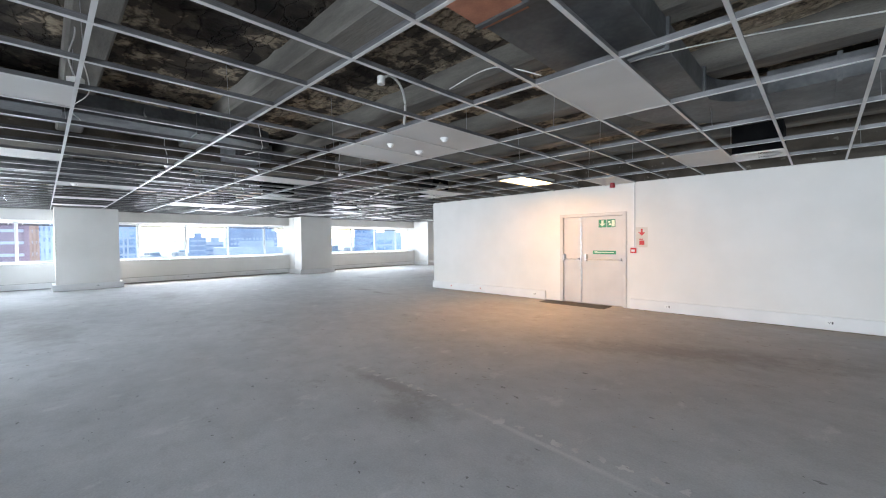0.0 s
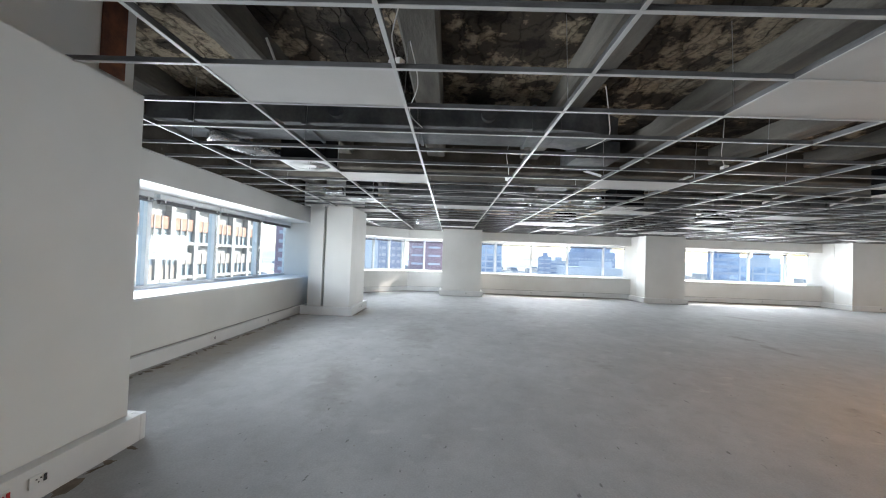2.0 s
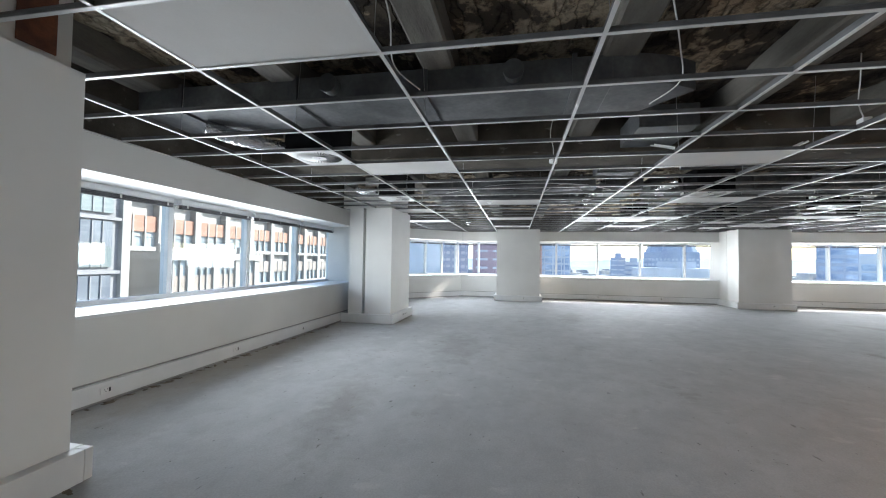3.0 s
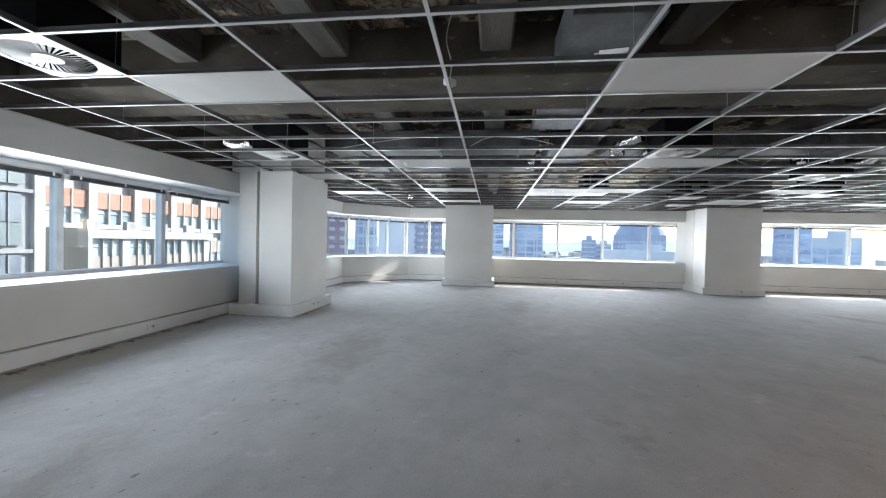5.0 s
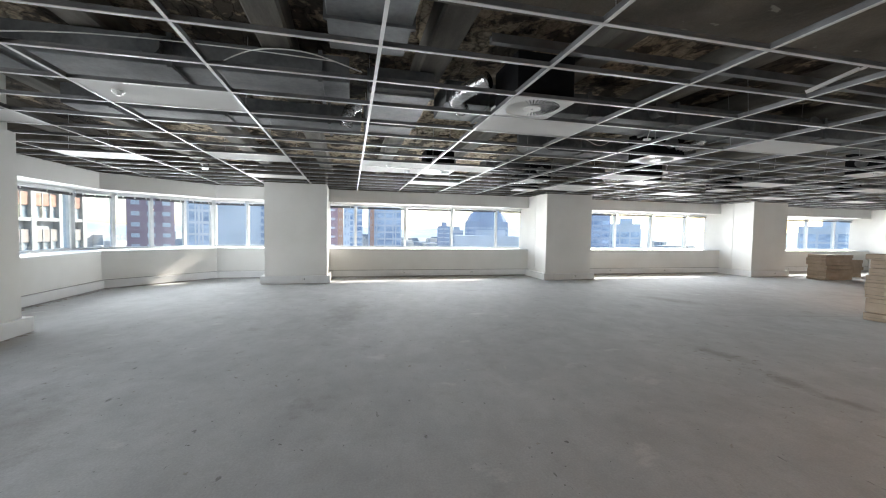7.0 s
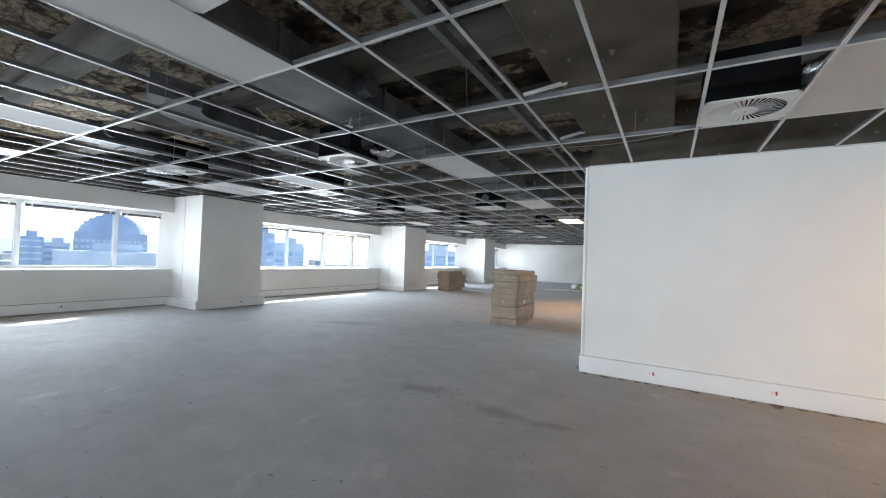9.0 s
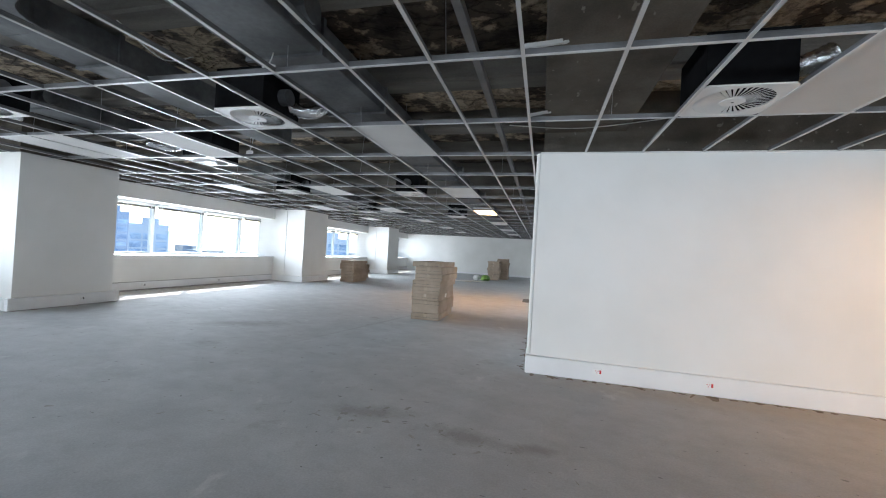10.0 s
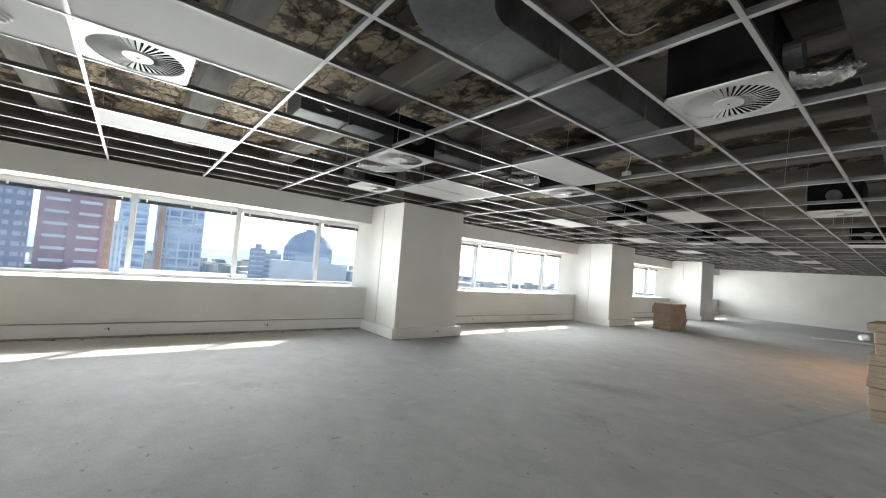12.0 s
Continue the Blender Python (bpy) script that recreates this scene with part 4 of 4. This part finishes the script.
DOWN = ((0.5, 0.12), (0.9, 0.5), (0.64, 0.5), (0.64, 0.9), (0.36, 0.9), (0.36, 0.5), (0.1, 0.5))
wall_sign("exit_arrow_sign", "green and pale exit arrow sign on the door", -3.47, -3.30, 1.70, 1.87, CORE_Y + 0.018, GREEN, [DOWN], PALE)
wall_sign("exit_running_sign", "green and pale emergency exit symbol sign on the door", -3.285, -3.11, 1.70, 1.87, CORE_Y + 0.018, GREEN, [bar_mark(0.55, 0.92, 0.1, 0.9), bar_mark(0.12, 0.4, 0.6, 0.8), bar_mark(0.22, 0.5, 0.25, 0.5)], PALE)
wall_sign("push_bar_sign", "green instruction sign with a pale line of writing", -3.60, -3.10, 1.115, 1.195, CORE_Y + 0.018, GREEN, [bar_mark(0.08, 0.92, 0.45, 0.62), bar_mark(0.08, 0.2, 0.68, 0.8)], PALE)
wall_sign("fire_equipment_sign", "cream fire sign with a red arrow and red symbol", -2.69, -2.47, 1.27, 1.68, CORE_Y - 0.001, PAPER, [((0.5, 0.58), (0.82, 0.76), (0.58, 0.74), (0.58, 0.92), (0.42, 0.92), (0.42, 0.74), (0.18, 0.76)), bar_mark(0.3, 0.72, 0.12, 0.34), bar_mark(0.28, 0.62, 0.38, 0.43)], RED)

call = thing("fire_call_point", "small red and white fire alarm call point on the wall", "call point", "", "", pose(-2.79, CORE_Y, 1.15))
part("housing", boxed((0, 0.11, -0.045, -0.001, 0, 0.11), bevel=0.006), RED, call)
part("glass", boxed((0.022, 0.088, -0.049, -0.0455, 0.03, 0.075)), WHITE, call)
part("conduit", boxed((0.045, 0.075, -0.022, -0.001, 0.112, 1.45)), WHITE, call)
snd = thing("fire_sounder", "dark red fire alarm sounder under the ceiling", "alarm", "", "", pose(-3.05, 9.20, H))
bm = bmesh.new()
tube(bm, ((0, 0, -0.002), (0, 0, -0.03), (0, 0, -0.032)), 0.045, 18)
part("base", bm, DARKRED, snd)
bm = bmesh.new()
tube(bm, ((0, 0, -0.033), (0, 0, -0.06), (0, 0, -0.10)), 0.052, 18)
part("horn", bm, DARKRED, snd)
tagged(linked("door_mat", boxed((-4.65, -3.15, 9.02, 9.44, 0.0, 0.012), bevel=0.003), MAT), "thin dark strip of matting before the door", "mat")
tagged(linked("door_mat", boxed((-9.05, -8.75, 16.8, 17.7, 0.0, 0.012), bevel=0.003), MAT), "thin dark mat by the door recess", "mat")
door2 = thing("door_2", "pale flush door set in the wall recess", "door", "", "structure", pose(CORE_X + 0.35, 16.62, 0))
part("leaf", boxed((-0.06, -0.005, 0.45, 1.32, 0.01, 2.0), bevel=0.003), DOOR, door2)
part("door_frame", boxed((-0.07, -0.004, 0.37, 0.445, 0, 2.06), (-0.07, -0.004, 1.325, 1.40, 0, 2.06), (-0.07, -0.004, 0.447, 1.323, 2.003, 2.06)), DOOR, door2)
bm = bmesh.new()
tube(bm, ((CORE_X - 0.002, 15.6, 0.33), (CORE_X - 0.09, 15.6, 0.33), (CORE_X - 0.16, 15.6, 0.28)), 0.03, 12)
stub = tagged(linked("pipe_stub", bm, DARK, True), "short dark capped pipe sticking out of the wall", "pipe")


# ---- power sockets in the trunking ----
def socket(at, red=False):
    s_ = thing("power_socket", "white power socket with a dark red insert" if red else "white power socket with dark pin holes", "socket", "power sockets", "", at)
    part("plate", boxed((-0.05, 0.05, -0.008, 0, -0.032, 0.032), bevel=0.002), WHITE, s_)
    for px_, pz_ in ((-0.012, 0.008), (0.012, 0.008), (0.0, -0.012)):
        bm = bmesh.new()
        tube(bm, ((px_, -0.0088, pz_), (px_, -0.0078, pz_)), 0.005, 8)
        part("pin_hole", bm, RED if red else DARK, s_)
    part("switch", boxed((0.026, 0.044, -0.012, -0.0082, -0.02, 0.02), bevel=0.001), RED if red else DARK, s_)


for x, red in ((-7.86, 1), (-6.76, 1), (-5.05, 0), (-2.1, 0), (0.14, 0), (2.2, 0)):
    socket(pose(x, CORE_Y - 0.056, 0.115), bool(red))
for x in (-3.75, -3.56, -11.75, -11.55):
    socket(pose(x, -0.714, 0.12, 0, 0, 180), x > -3.7)
for x in (-9.15, -7.4, -5.6):
    socket(pose(x, -1.959, 0.12, 0, 0, 180))
for k in range(4):
    socket(pose(-16.814, 1.26 + PITCH * k + 0.95, 0.115, 0, 0, 90))
for y in (5.0, 7.2, 12.3, 14.6, 20.5):
    socket(pose(-18.089, y, 0.13, 0, 0, 90))
for y in (11.2, 13.4):
    socket(pose(CORE_X - 0.056, y, 0.115, 0, 0, -90))


# ---- cartons ----
def carton(x, y, z, w, d_, h, turn, label, group):
    q_ = random.uniform(-0.3, 0.3)
    c = thing("cardboard_box", label, "box", group, "", pose(x, y, z, 0, 0, turn))
    part("body", boxed((-w / 2, w / 2, -d_ / 2, d_ / 2, 0.0, h), bevel=0.011), CARD, c)
    part("tape", boxed((-0.03, 0.03, -d_ / 2 - 0.0012, d_ / 2 + 0.0012, h + 0.0002, h + 0.0012), (-0.03, 0.03, -d_ / 2 - 0.0012, -d_ / 2 - 0.0002, h - 0.07, h), (-0.03, 0.03, d_ / 2 + 0.0002, d_ / 2 + 0.0012, h - 0.07, h)), TAPE, c)
    part("flap_seam", boxed((-w / 2 + 0.004, w / 2 - 0.004, -d_ / 2 - 0.0011, -d_ / 2 - 0.0002, h - 0.075, h - 0.072)), DARK, c)
    if random.random() < 0.15:
        part("label_sticker", boxed((w / 2 + 0.0002, w / 2 + 0.0012, -0.09 - d_ * q_, 0.05 - d_ * q_, h * 0.25, h * 0.25 + min(0.09, h * 0.6))), PAPER, c)


def stack(x, y, w, d_, heights, label, group, spread=0.038):
    z = 0.0
    for k, h in enumerate(heights):
        carton(x + random.uniform(-spread, spread), y + random.uniform(-spread, spread), z, w + random.uniform(-0.02, 0.02), d_ + random.uniform(-0.03, 0.03), h - 0.003, random.uniform(-2.5, 2.5), label, group)
        z += h


stack(-10.72, 12.85, 0.57, 1.30, (0.13, 0.25, 0.13, 0.14, 0.13, 0.13, 0.14, 0.10), "flat brown taped cardboard carton in a tall stack on the floor", "tall carton stack")
stack(-15.95, 19.30, 0.56, 1.25, (0.11, 0.13, 0.12, 0.13, 0.12, 0.12, 0.11), "flat brown taped cardboard carton in a stack by the windows", "carton stack by windows", 0.035)
stack(-16.62, 21.05, 0.60, 0.95, (0.12, 0.13, 0.12, 0.13, 0.12), "flat brown taped cardboard carton in a low stack", "low carton stack", 0.045)
stack(-11.13, 26.95, 0.62, 1.1, (0.13, 0.14, 0.13, 0.14, 0.13, 0.14, 0.14, 0.09), "flat brown taped cardboard carton beside plastic bags", "carton stack by bags")
stack(-10.75, 28.15, 0.60, 1.0, (0.13, 0.14, 0.15, 0.14, 0.13, 0.14, 0.15, 0.13, 0.09), "flat brown taped cardboard carton stacked near the end wall", "carton stack by end wall")
for k, (x, y, t) in enumerate(((-12.5, 23.9, 12), (-11.9, 24.3, -8), (-12.2, 24.0, 30))):
    tagged(linked("flat_board", boxed((-0.6, 0.6, -0.3, 0.3, 0.0, 0.012)), PAPER), "loose grey ceiling board lying on the floor", "board", "loose boards").matrix_world = pose(x, y, 0.001 + 0.0125 * k, 0, 0, t)


def sack(x, y, size, mat, label):
    bm = bmesh.new()
    bmesh.ops.create_icosphere(bm, subdivisions=3, radius=size)
    for v in bm.verts:
        d_ = noise.fractal(v.co * (3.2 / size * 0.3) + Vector((x, y, 0)), 0.8, 2.0, 3)
        v.co *= 1 + 0.22 * d_
        v.co.z = max(v.co.z * 0.75, -size * 0.45)
    ob = tagged(linked("rubble_bag", bm, mat, True), label, "bag", "bags")
    ob.matrix_world = pose(x, y, size * 0.45)


sack(-11.45, 25.6, 0.24, BAGGREEN, "crumpled green and yellow plastic bag on the floor")
sack(-11.95, 25.8, 0.20, BAGWHITE, "crumpled white plastic bag on the floor")


# ---- the city outside ----
TOWN = -38.0
ASPHALT = surface("town_ground", (0.16, 0.17, 0.17), (0.34, 0.33, 0.31), 0.03, 0.9, spread=(0.4, 0.6), fine_scale=0.4, fine=0.3)
# distant haze is put into the pale blue base colour of the hills
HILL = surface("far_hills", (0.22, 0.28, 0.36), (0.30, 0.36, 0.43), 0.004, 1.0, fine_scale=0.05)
WHITEWALL = surface("facade_white", (0.27, 0.262, 0.25), (0.34, 0.332, 0.318), 0.4, 0.8, fine_scale=4)
TERRA = surface("facade_terracotta", (0.27, 0.15, 0.11), (0.33, 0.19, 0.14), 0.6, 0.8, fine_scale=5)
BROWN = surface("facade_brown", (0.23, 0.195, 0.175), (0.29, 0.25, 0.225), 0.6, 0.8, fine_scale=5)
# low gloss; the pale sky reflection is put into the glass colour
PANEGLASS = surface("facade_glass", (0.20, 0.24, 0.27), (0.33, 0.375, 0.40), 0.35, 0.5, gloss=0.15, fine_scale=3, spread=(0.42, 0.58))
# dimmer copy of the facade glass, with the wing's shade in its colour
DIMGLASS = surface("facade_glass_shaded", (0.11, 0.125, 0.15), (0.17, 0.19, 0.215), 0.35, 0.5, fine_scale=3, spread=(0.42, 0.58), gloss=0.15)
# level light and dark streaks paint mottled reflections into the glass colour
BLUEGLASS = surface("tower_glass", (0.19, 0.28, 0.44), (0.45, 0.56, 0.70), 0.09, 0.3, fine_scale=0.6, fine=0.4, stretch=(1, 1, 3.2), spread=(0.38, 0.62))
# tower colours, glass included, are paled and blued for the haze of distance
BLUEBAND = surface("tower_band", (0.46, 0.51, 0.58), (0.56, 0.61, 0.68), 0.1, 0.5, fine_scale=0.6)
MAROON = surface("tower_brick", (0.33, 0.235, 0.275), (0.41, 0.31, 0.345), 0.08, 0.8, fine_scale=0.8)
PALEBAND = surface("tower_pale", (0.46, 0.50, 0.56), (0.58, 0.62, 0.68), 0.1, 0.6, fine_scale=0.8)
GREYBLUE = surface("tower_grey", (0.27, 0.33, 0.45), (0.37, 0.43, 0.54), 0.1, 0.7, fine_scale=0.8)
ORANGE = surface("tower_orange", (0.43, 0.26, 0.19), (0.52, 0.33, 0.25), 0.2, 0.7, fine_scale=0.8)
# wing panels and walls: shade and haze are put into these dull tones
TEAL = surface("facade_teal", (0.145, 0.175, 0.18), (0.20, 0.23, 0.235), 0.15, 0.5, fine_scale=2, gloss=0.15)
SHADEWALL = surface("facade_shaded_grey", (0.20, 0.198, 0.208), (0.25, 0.248, 0.258), 0.4, 0.8, fine_scale=4)

structure("ground", boxed((-4500, 3000, -3000, 3500, TOWN - 2, TOWN)), ASPHALT, "hazy city ground far below", "ground")
bm = bmesh.new()
rows = []
for k in range(90):
    a = radians(-40 + 130 * k / 89)
    h = TOWN + 62 + 26 * noise.noise(Vector((k * 0.13, 0.4, 0))) + 9 * noise.noise(Vector((k * 0.6, 2.4, 0)))
    rows.append([bm.verts.new((-10 - r * math.cos(a), 5 + r * math.sin(a), z)) for r, z in ((2300, TOWN), (2900, h), (3600, TOWN))])
for p, q in zip(rows, rows[1:]):
    bm.faces.new((p[0], q[0], q[1], p[1])), bm.faces.new((p[1], q[1], q[2], p[2]))
structure("backdrop", bm, HILL, "low hills along the horizon, coloured haze blue", "hills")


def tower(label, az0, az1, dist, top, wall, glass, floor=3.6, ratio=0.5, depth=0.7, crown=False, fins=0, pier=0.0, bay=5.0, plant=True):
    """An office tower seen between two bearings from the -x axis, with a window band on every storey."""
    mid = radians((az0 + az1) / 2)
    w = 2 * dist * math.tan(radians(az1 - az0) / 2)
    d_ = w * depth
    at = pose(-10.6 - dist * math.cos(mid), 5 + dist * math.sin(mid), TOWN, 0, 0, 90 - math.degrees(mid))
    t = thing("office_tower", label, "tower", "", "", at)
    hgt = top - TOWN
    part("wall", boxed((-w / 2, w / 2, 0, d_, 0, hgt)), wall, t)
    z = max(0.0, math.floor((hgt - 62) / floor) * floor)
    while z + floor < hgt:
        part("window_band", boxed((-w / 2 - 0.12, w / 2 + 0.12, -0.12, d_ * 0.98, z + floor * (1 - ratio), z + floor * 0.98)), glass, t)
        z += floor
    n_bays = max(2, round(w / bay))
    for k in range(n_bays + 1):
        x, half = -w / 2 + w * k / n_bays, pier or 0.35
        part("pier", boxed((max(x - half, -w / 2 - 0.2), min(x + half, w / 2 + 0.2), -0.3, -0.125, max(0.0, hgt - 64), hgt)), wall, t)
    for k in range(fins):
        x = -w / 2 + w * (k + 0.5) / fins
        part("fin", boxed((x - w * 0.012 - 0.15, x + w * 0.012 + 0.15, -0.5, -0.13, 0, hgt)), wall, t)
    part("parapet", boxed((-w / 2 - 0.25, w / 2 + 0.25, -0.25, d_ + 0.25, hgt + 0.002, hgt + 1.0)), wall, t)
    if crown:
        for k, (f, hh) in enumerate(((0.98, 2.4), (0.92, 4.6), (0.83, 6.8), (0.70, 8.8), (0.52, 10.4), (0.34, 11.6), (0.20, 13.6))):
            n = 10
            bm_ = bmesh.new()
            prism(bm_, [(math.cos(2 * math.pi * q / n) * w / 2 * f, d_ / 2 + math.sin(2 * math.pi * q / n) * d_ / 2 * f) for q in range(n)], hgt + 1.0, hgt + 1.0 + hh)
            part("dome_tier", bm_, wall, t)
    elif plant:
        part("plant_room", boxed((-w * 0.2, w * 0.25, d_ * 0.3, d_ * 0.7, hgt + 1.003, hgt + 4.0)), wall, t)
    return t


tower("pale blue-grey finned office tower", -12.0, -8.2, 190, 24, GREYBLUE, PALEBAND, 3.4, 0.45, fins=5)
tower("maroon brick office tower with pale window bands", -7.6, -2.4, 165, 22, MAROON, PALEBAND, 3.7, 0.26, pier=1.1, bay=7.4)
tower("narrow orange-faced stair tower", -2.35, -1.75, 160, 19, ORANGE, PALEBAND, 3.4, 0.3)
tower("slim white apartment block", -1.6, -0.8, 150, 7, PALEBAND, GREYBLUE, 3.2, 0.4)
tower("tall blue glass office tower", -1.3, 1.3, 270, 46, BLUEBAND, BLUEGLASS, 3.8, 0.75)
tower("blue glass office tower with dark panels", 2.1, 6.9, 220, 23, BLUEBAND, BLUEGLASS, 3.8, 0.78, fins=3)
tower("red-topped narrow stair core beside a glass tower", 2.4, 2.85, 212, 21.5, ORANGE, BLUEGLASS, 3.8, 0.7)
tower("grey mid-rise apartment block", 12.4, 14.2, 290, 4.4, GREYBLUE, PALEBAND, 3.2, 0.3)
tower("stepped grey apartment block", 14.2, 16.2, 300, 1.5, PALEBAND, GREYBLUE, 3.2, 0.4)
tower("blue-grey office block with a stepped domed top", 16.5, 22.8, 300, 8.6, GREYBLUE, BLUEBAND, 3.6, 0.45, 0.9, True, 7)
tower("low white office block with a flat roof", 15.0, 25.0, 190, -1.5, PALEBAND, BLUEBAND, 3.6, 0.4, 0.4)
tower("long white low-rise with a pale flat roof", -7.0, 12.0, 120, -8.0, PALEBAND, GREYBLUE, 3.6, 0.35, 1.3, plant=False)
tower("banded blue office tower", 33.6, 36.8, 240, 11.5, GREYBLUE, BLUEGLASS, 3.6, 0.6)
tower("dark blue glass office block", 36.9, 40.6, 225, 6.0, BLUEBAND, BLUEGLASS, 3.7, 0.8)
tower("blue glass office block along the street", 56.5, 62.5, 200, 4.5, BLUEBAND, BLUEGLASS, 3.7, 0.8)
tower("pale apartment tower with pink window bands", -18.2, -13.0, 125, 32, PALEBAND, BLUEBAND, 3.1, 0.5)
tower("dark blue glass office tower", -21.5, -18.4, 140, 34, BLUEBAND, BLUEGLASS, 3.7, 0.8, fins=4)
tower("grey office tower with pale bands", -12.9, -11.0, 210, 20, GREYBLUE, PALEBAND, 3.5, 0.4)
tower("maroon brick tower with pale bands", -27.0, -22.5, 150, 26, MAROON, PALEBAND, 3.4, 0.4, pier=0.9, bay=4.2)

# low town roofs
verts, faces = [], []
for k in range(520):
    a, r = radians(random.uniform(-30, 75)), random.uniform(95, 1100)
    x, y = -10 - r * math.cos(a), 5 + r * math.sin(a)
    w, d_, h = random.uniform(5, 16), random.uniform(5, 14), random.uniform(8, 26) + (random.random() < 0.12) * 9
    c0, s0 = math.cos(a * 0.7), math.sin(a * 0.7)
    b0 = len(verts)
    for z in (TOWN, TOWN + h):
        for u, v in ((-w, -d_), (w, -d_), (w, d_), (-w, d_)):
            verts.append((x + u * c0 - v * s0, y + u * s0 + v * c0, z))
    faces.extend(tuple(b0 + q for q in f) for f in ((4, 5, 6, 7), (0, 1, 5, 4), (1, 2, 6, 5), (2, 3, 7, 6), (3, 0, 4, 7)))
me = bpy.data.meshes.new("town_blocks")
me.from_pydata(verts, [], faces)
# haze is mixed into the wall tones of the low town
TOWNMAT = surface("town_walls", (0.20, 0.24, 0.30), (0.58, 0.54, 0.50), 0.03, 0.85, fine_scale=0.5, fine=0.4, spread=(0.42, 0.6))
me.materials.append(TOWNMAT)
tagged(new("town_blocks", me), "jumble of low town buildings, coloured as if hazy", "buildings", "", "stuff")

# ---- the office block across the street ----
block = thing("office_block", "white framed office block with terracotta panels across the street", "office block", "", "", pose(0, 0, 0))
FY, BAY, STOREY = -30.0, 4.12, 4.0
X_END = -28.5 - BAY * 9
part("wall", boxed((X_END - 0.5, -23.0, FY - 14, FY - 0.6, TOWN, 6.6)), WHITEWALL, block)
part("roof_edge", boxed((X_END - 0.8, -22.7, FY - 14.3, FY + 0.5, 6.61, 7.5)), WHITEWALL, block)
for k in range(10):
    x = X_END + BAY * k
    part("pier", boxed((x - 0.36, x + 0.36, FY - 0.598, FY + 0.10, TOWN, 6.6), bevel=0.03), WHITEWALL, block)
for f in range(4):
    z = 1.3 - STOREY * f
    for k in range(10):
        x = X_END + BAY * k
        pieces = [("window", (0.37, BAY - 0.37, -0.598, -0.3, 0.95, 2.24), PANEGLASS), ("panel", (0.37, BAY - 0.37, -0.598, -0.12, 2.25, 3.65), BROWN if f else TERRA), ("sill", (0.37, BAY - 0.37, -0.598, 0.05, 0.55, 0.94), WHITEWALL)]
        pieces += [("mullion", (0.37 + (BAY - 0.74) * q / 3 - 0.06, 0.37 + (BAY - 0.74) * q / 3 + 0.06, -0.298, -0.05, 0.95, 3.64), WHITEWALL) for q in (1, 2)]
        pieces += [("transom", (0.37, BAY - 0.37, -0.297, -0.2, 1.82, 1.88), WHITEWALL)]
        for nm, size, mat_ in pieces:
            part(nm, boxed(size), mat_, block).location = (x, FY, z)

low = thing("office_block_wing", "white lower wing with a flat terrace roof across the street", "office block", "", "", pose(0, 0, 0))
LY = -25.5
part("wall", boxed((-40.3, -28.4, FY + 0.36, LY - 0.5, TOWN, 1.1)), WHITEWALL, low)
part("parapet", boxed((-40.5, -28.2, FY + 0.38, LY + 0.3, 1.102, 1.75)), WHITEWALL, low)
for f in range(3):
    for k in range(4):
        x, z = -40.0 + 2.86 * k, -2.4 - 3.5 * f
        pieces = [("window", (0.45, 2.6, -0.498, -0.2, 2.2, 3.48), PANEGLASS), ("panel", (0.45, 2.6, -0.498, -0.1, 0.85, 2.19), BROWN), ("pier", (-0.2, 0.44, -0.498, 0.08, 0.0, 3.49), WHITEWALL), ("sill", (0.45, 2.6, -0.498, 0.1, 0.2, 0.84), WHITEWALL)]
        pieces += [("mullion", (m - 0.04, m + 0.04, -0.198, 0.02, 0.85, 3.48), WHITEWALL) for m in (1.17, 1.88)]
        pieces += [("transom", (0.45, 2.6, -0.199, -0.12, 2.85, 2.9), WHITEWALL)]
        for nm, size, mat_ in pieces:
            part(nm, boxed(size), mat_, low).location = (x, LY, z)
part("end_pier", boxed((-28.55, -28.25, LY - 0.498, LY + 0.25, TOWN, 1.1)), WHITEWALL, low)
for k in range(4):
    ac = thing("air_conditioner", "small white outdoor air conditioner on the terrace", "air conditioner", "terrace units", "", pose(-39.0 + 3.1 * k, LY - 1.2, 1.75))
    part("casing", boxed((-0.45, 0.45, -0.2, 0.2, 0, 0.7), bevel=0.03), WHITEWALL, ac)
    bm = bmesh.new()
    tube(bm, ((-0.1, 0.2, 0.35), (-0.1, 0.215, 0.35)), 0.27, 16)
    part("fan_grille", bm, SHADEWALL, ac)

# sunlit wing; its shade comes only from the dim colours
wing = thing("grey_office_wing", "grey office wing, coloured as if shaded, with tall windows across the street", "office block", "", "", pose(0, 0, 0))
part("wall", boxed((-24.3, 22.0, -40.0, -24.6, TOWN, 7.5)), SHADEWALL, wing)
part("corner_pier", boxed((-24.9, -24.302, -40.0, -24.3, TOWN, 7.5), bevel=0.03), WHITEWALL, wing)
for f in range(4):
    for k in range(18):
        x, z = -23.75 + 2.3 * k, 0.15 - 3.55 * (f - 1)
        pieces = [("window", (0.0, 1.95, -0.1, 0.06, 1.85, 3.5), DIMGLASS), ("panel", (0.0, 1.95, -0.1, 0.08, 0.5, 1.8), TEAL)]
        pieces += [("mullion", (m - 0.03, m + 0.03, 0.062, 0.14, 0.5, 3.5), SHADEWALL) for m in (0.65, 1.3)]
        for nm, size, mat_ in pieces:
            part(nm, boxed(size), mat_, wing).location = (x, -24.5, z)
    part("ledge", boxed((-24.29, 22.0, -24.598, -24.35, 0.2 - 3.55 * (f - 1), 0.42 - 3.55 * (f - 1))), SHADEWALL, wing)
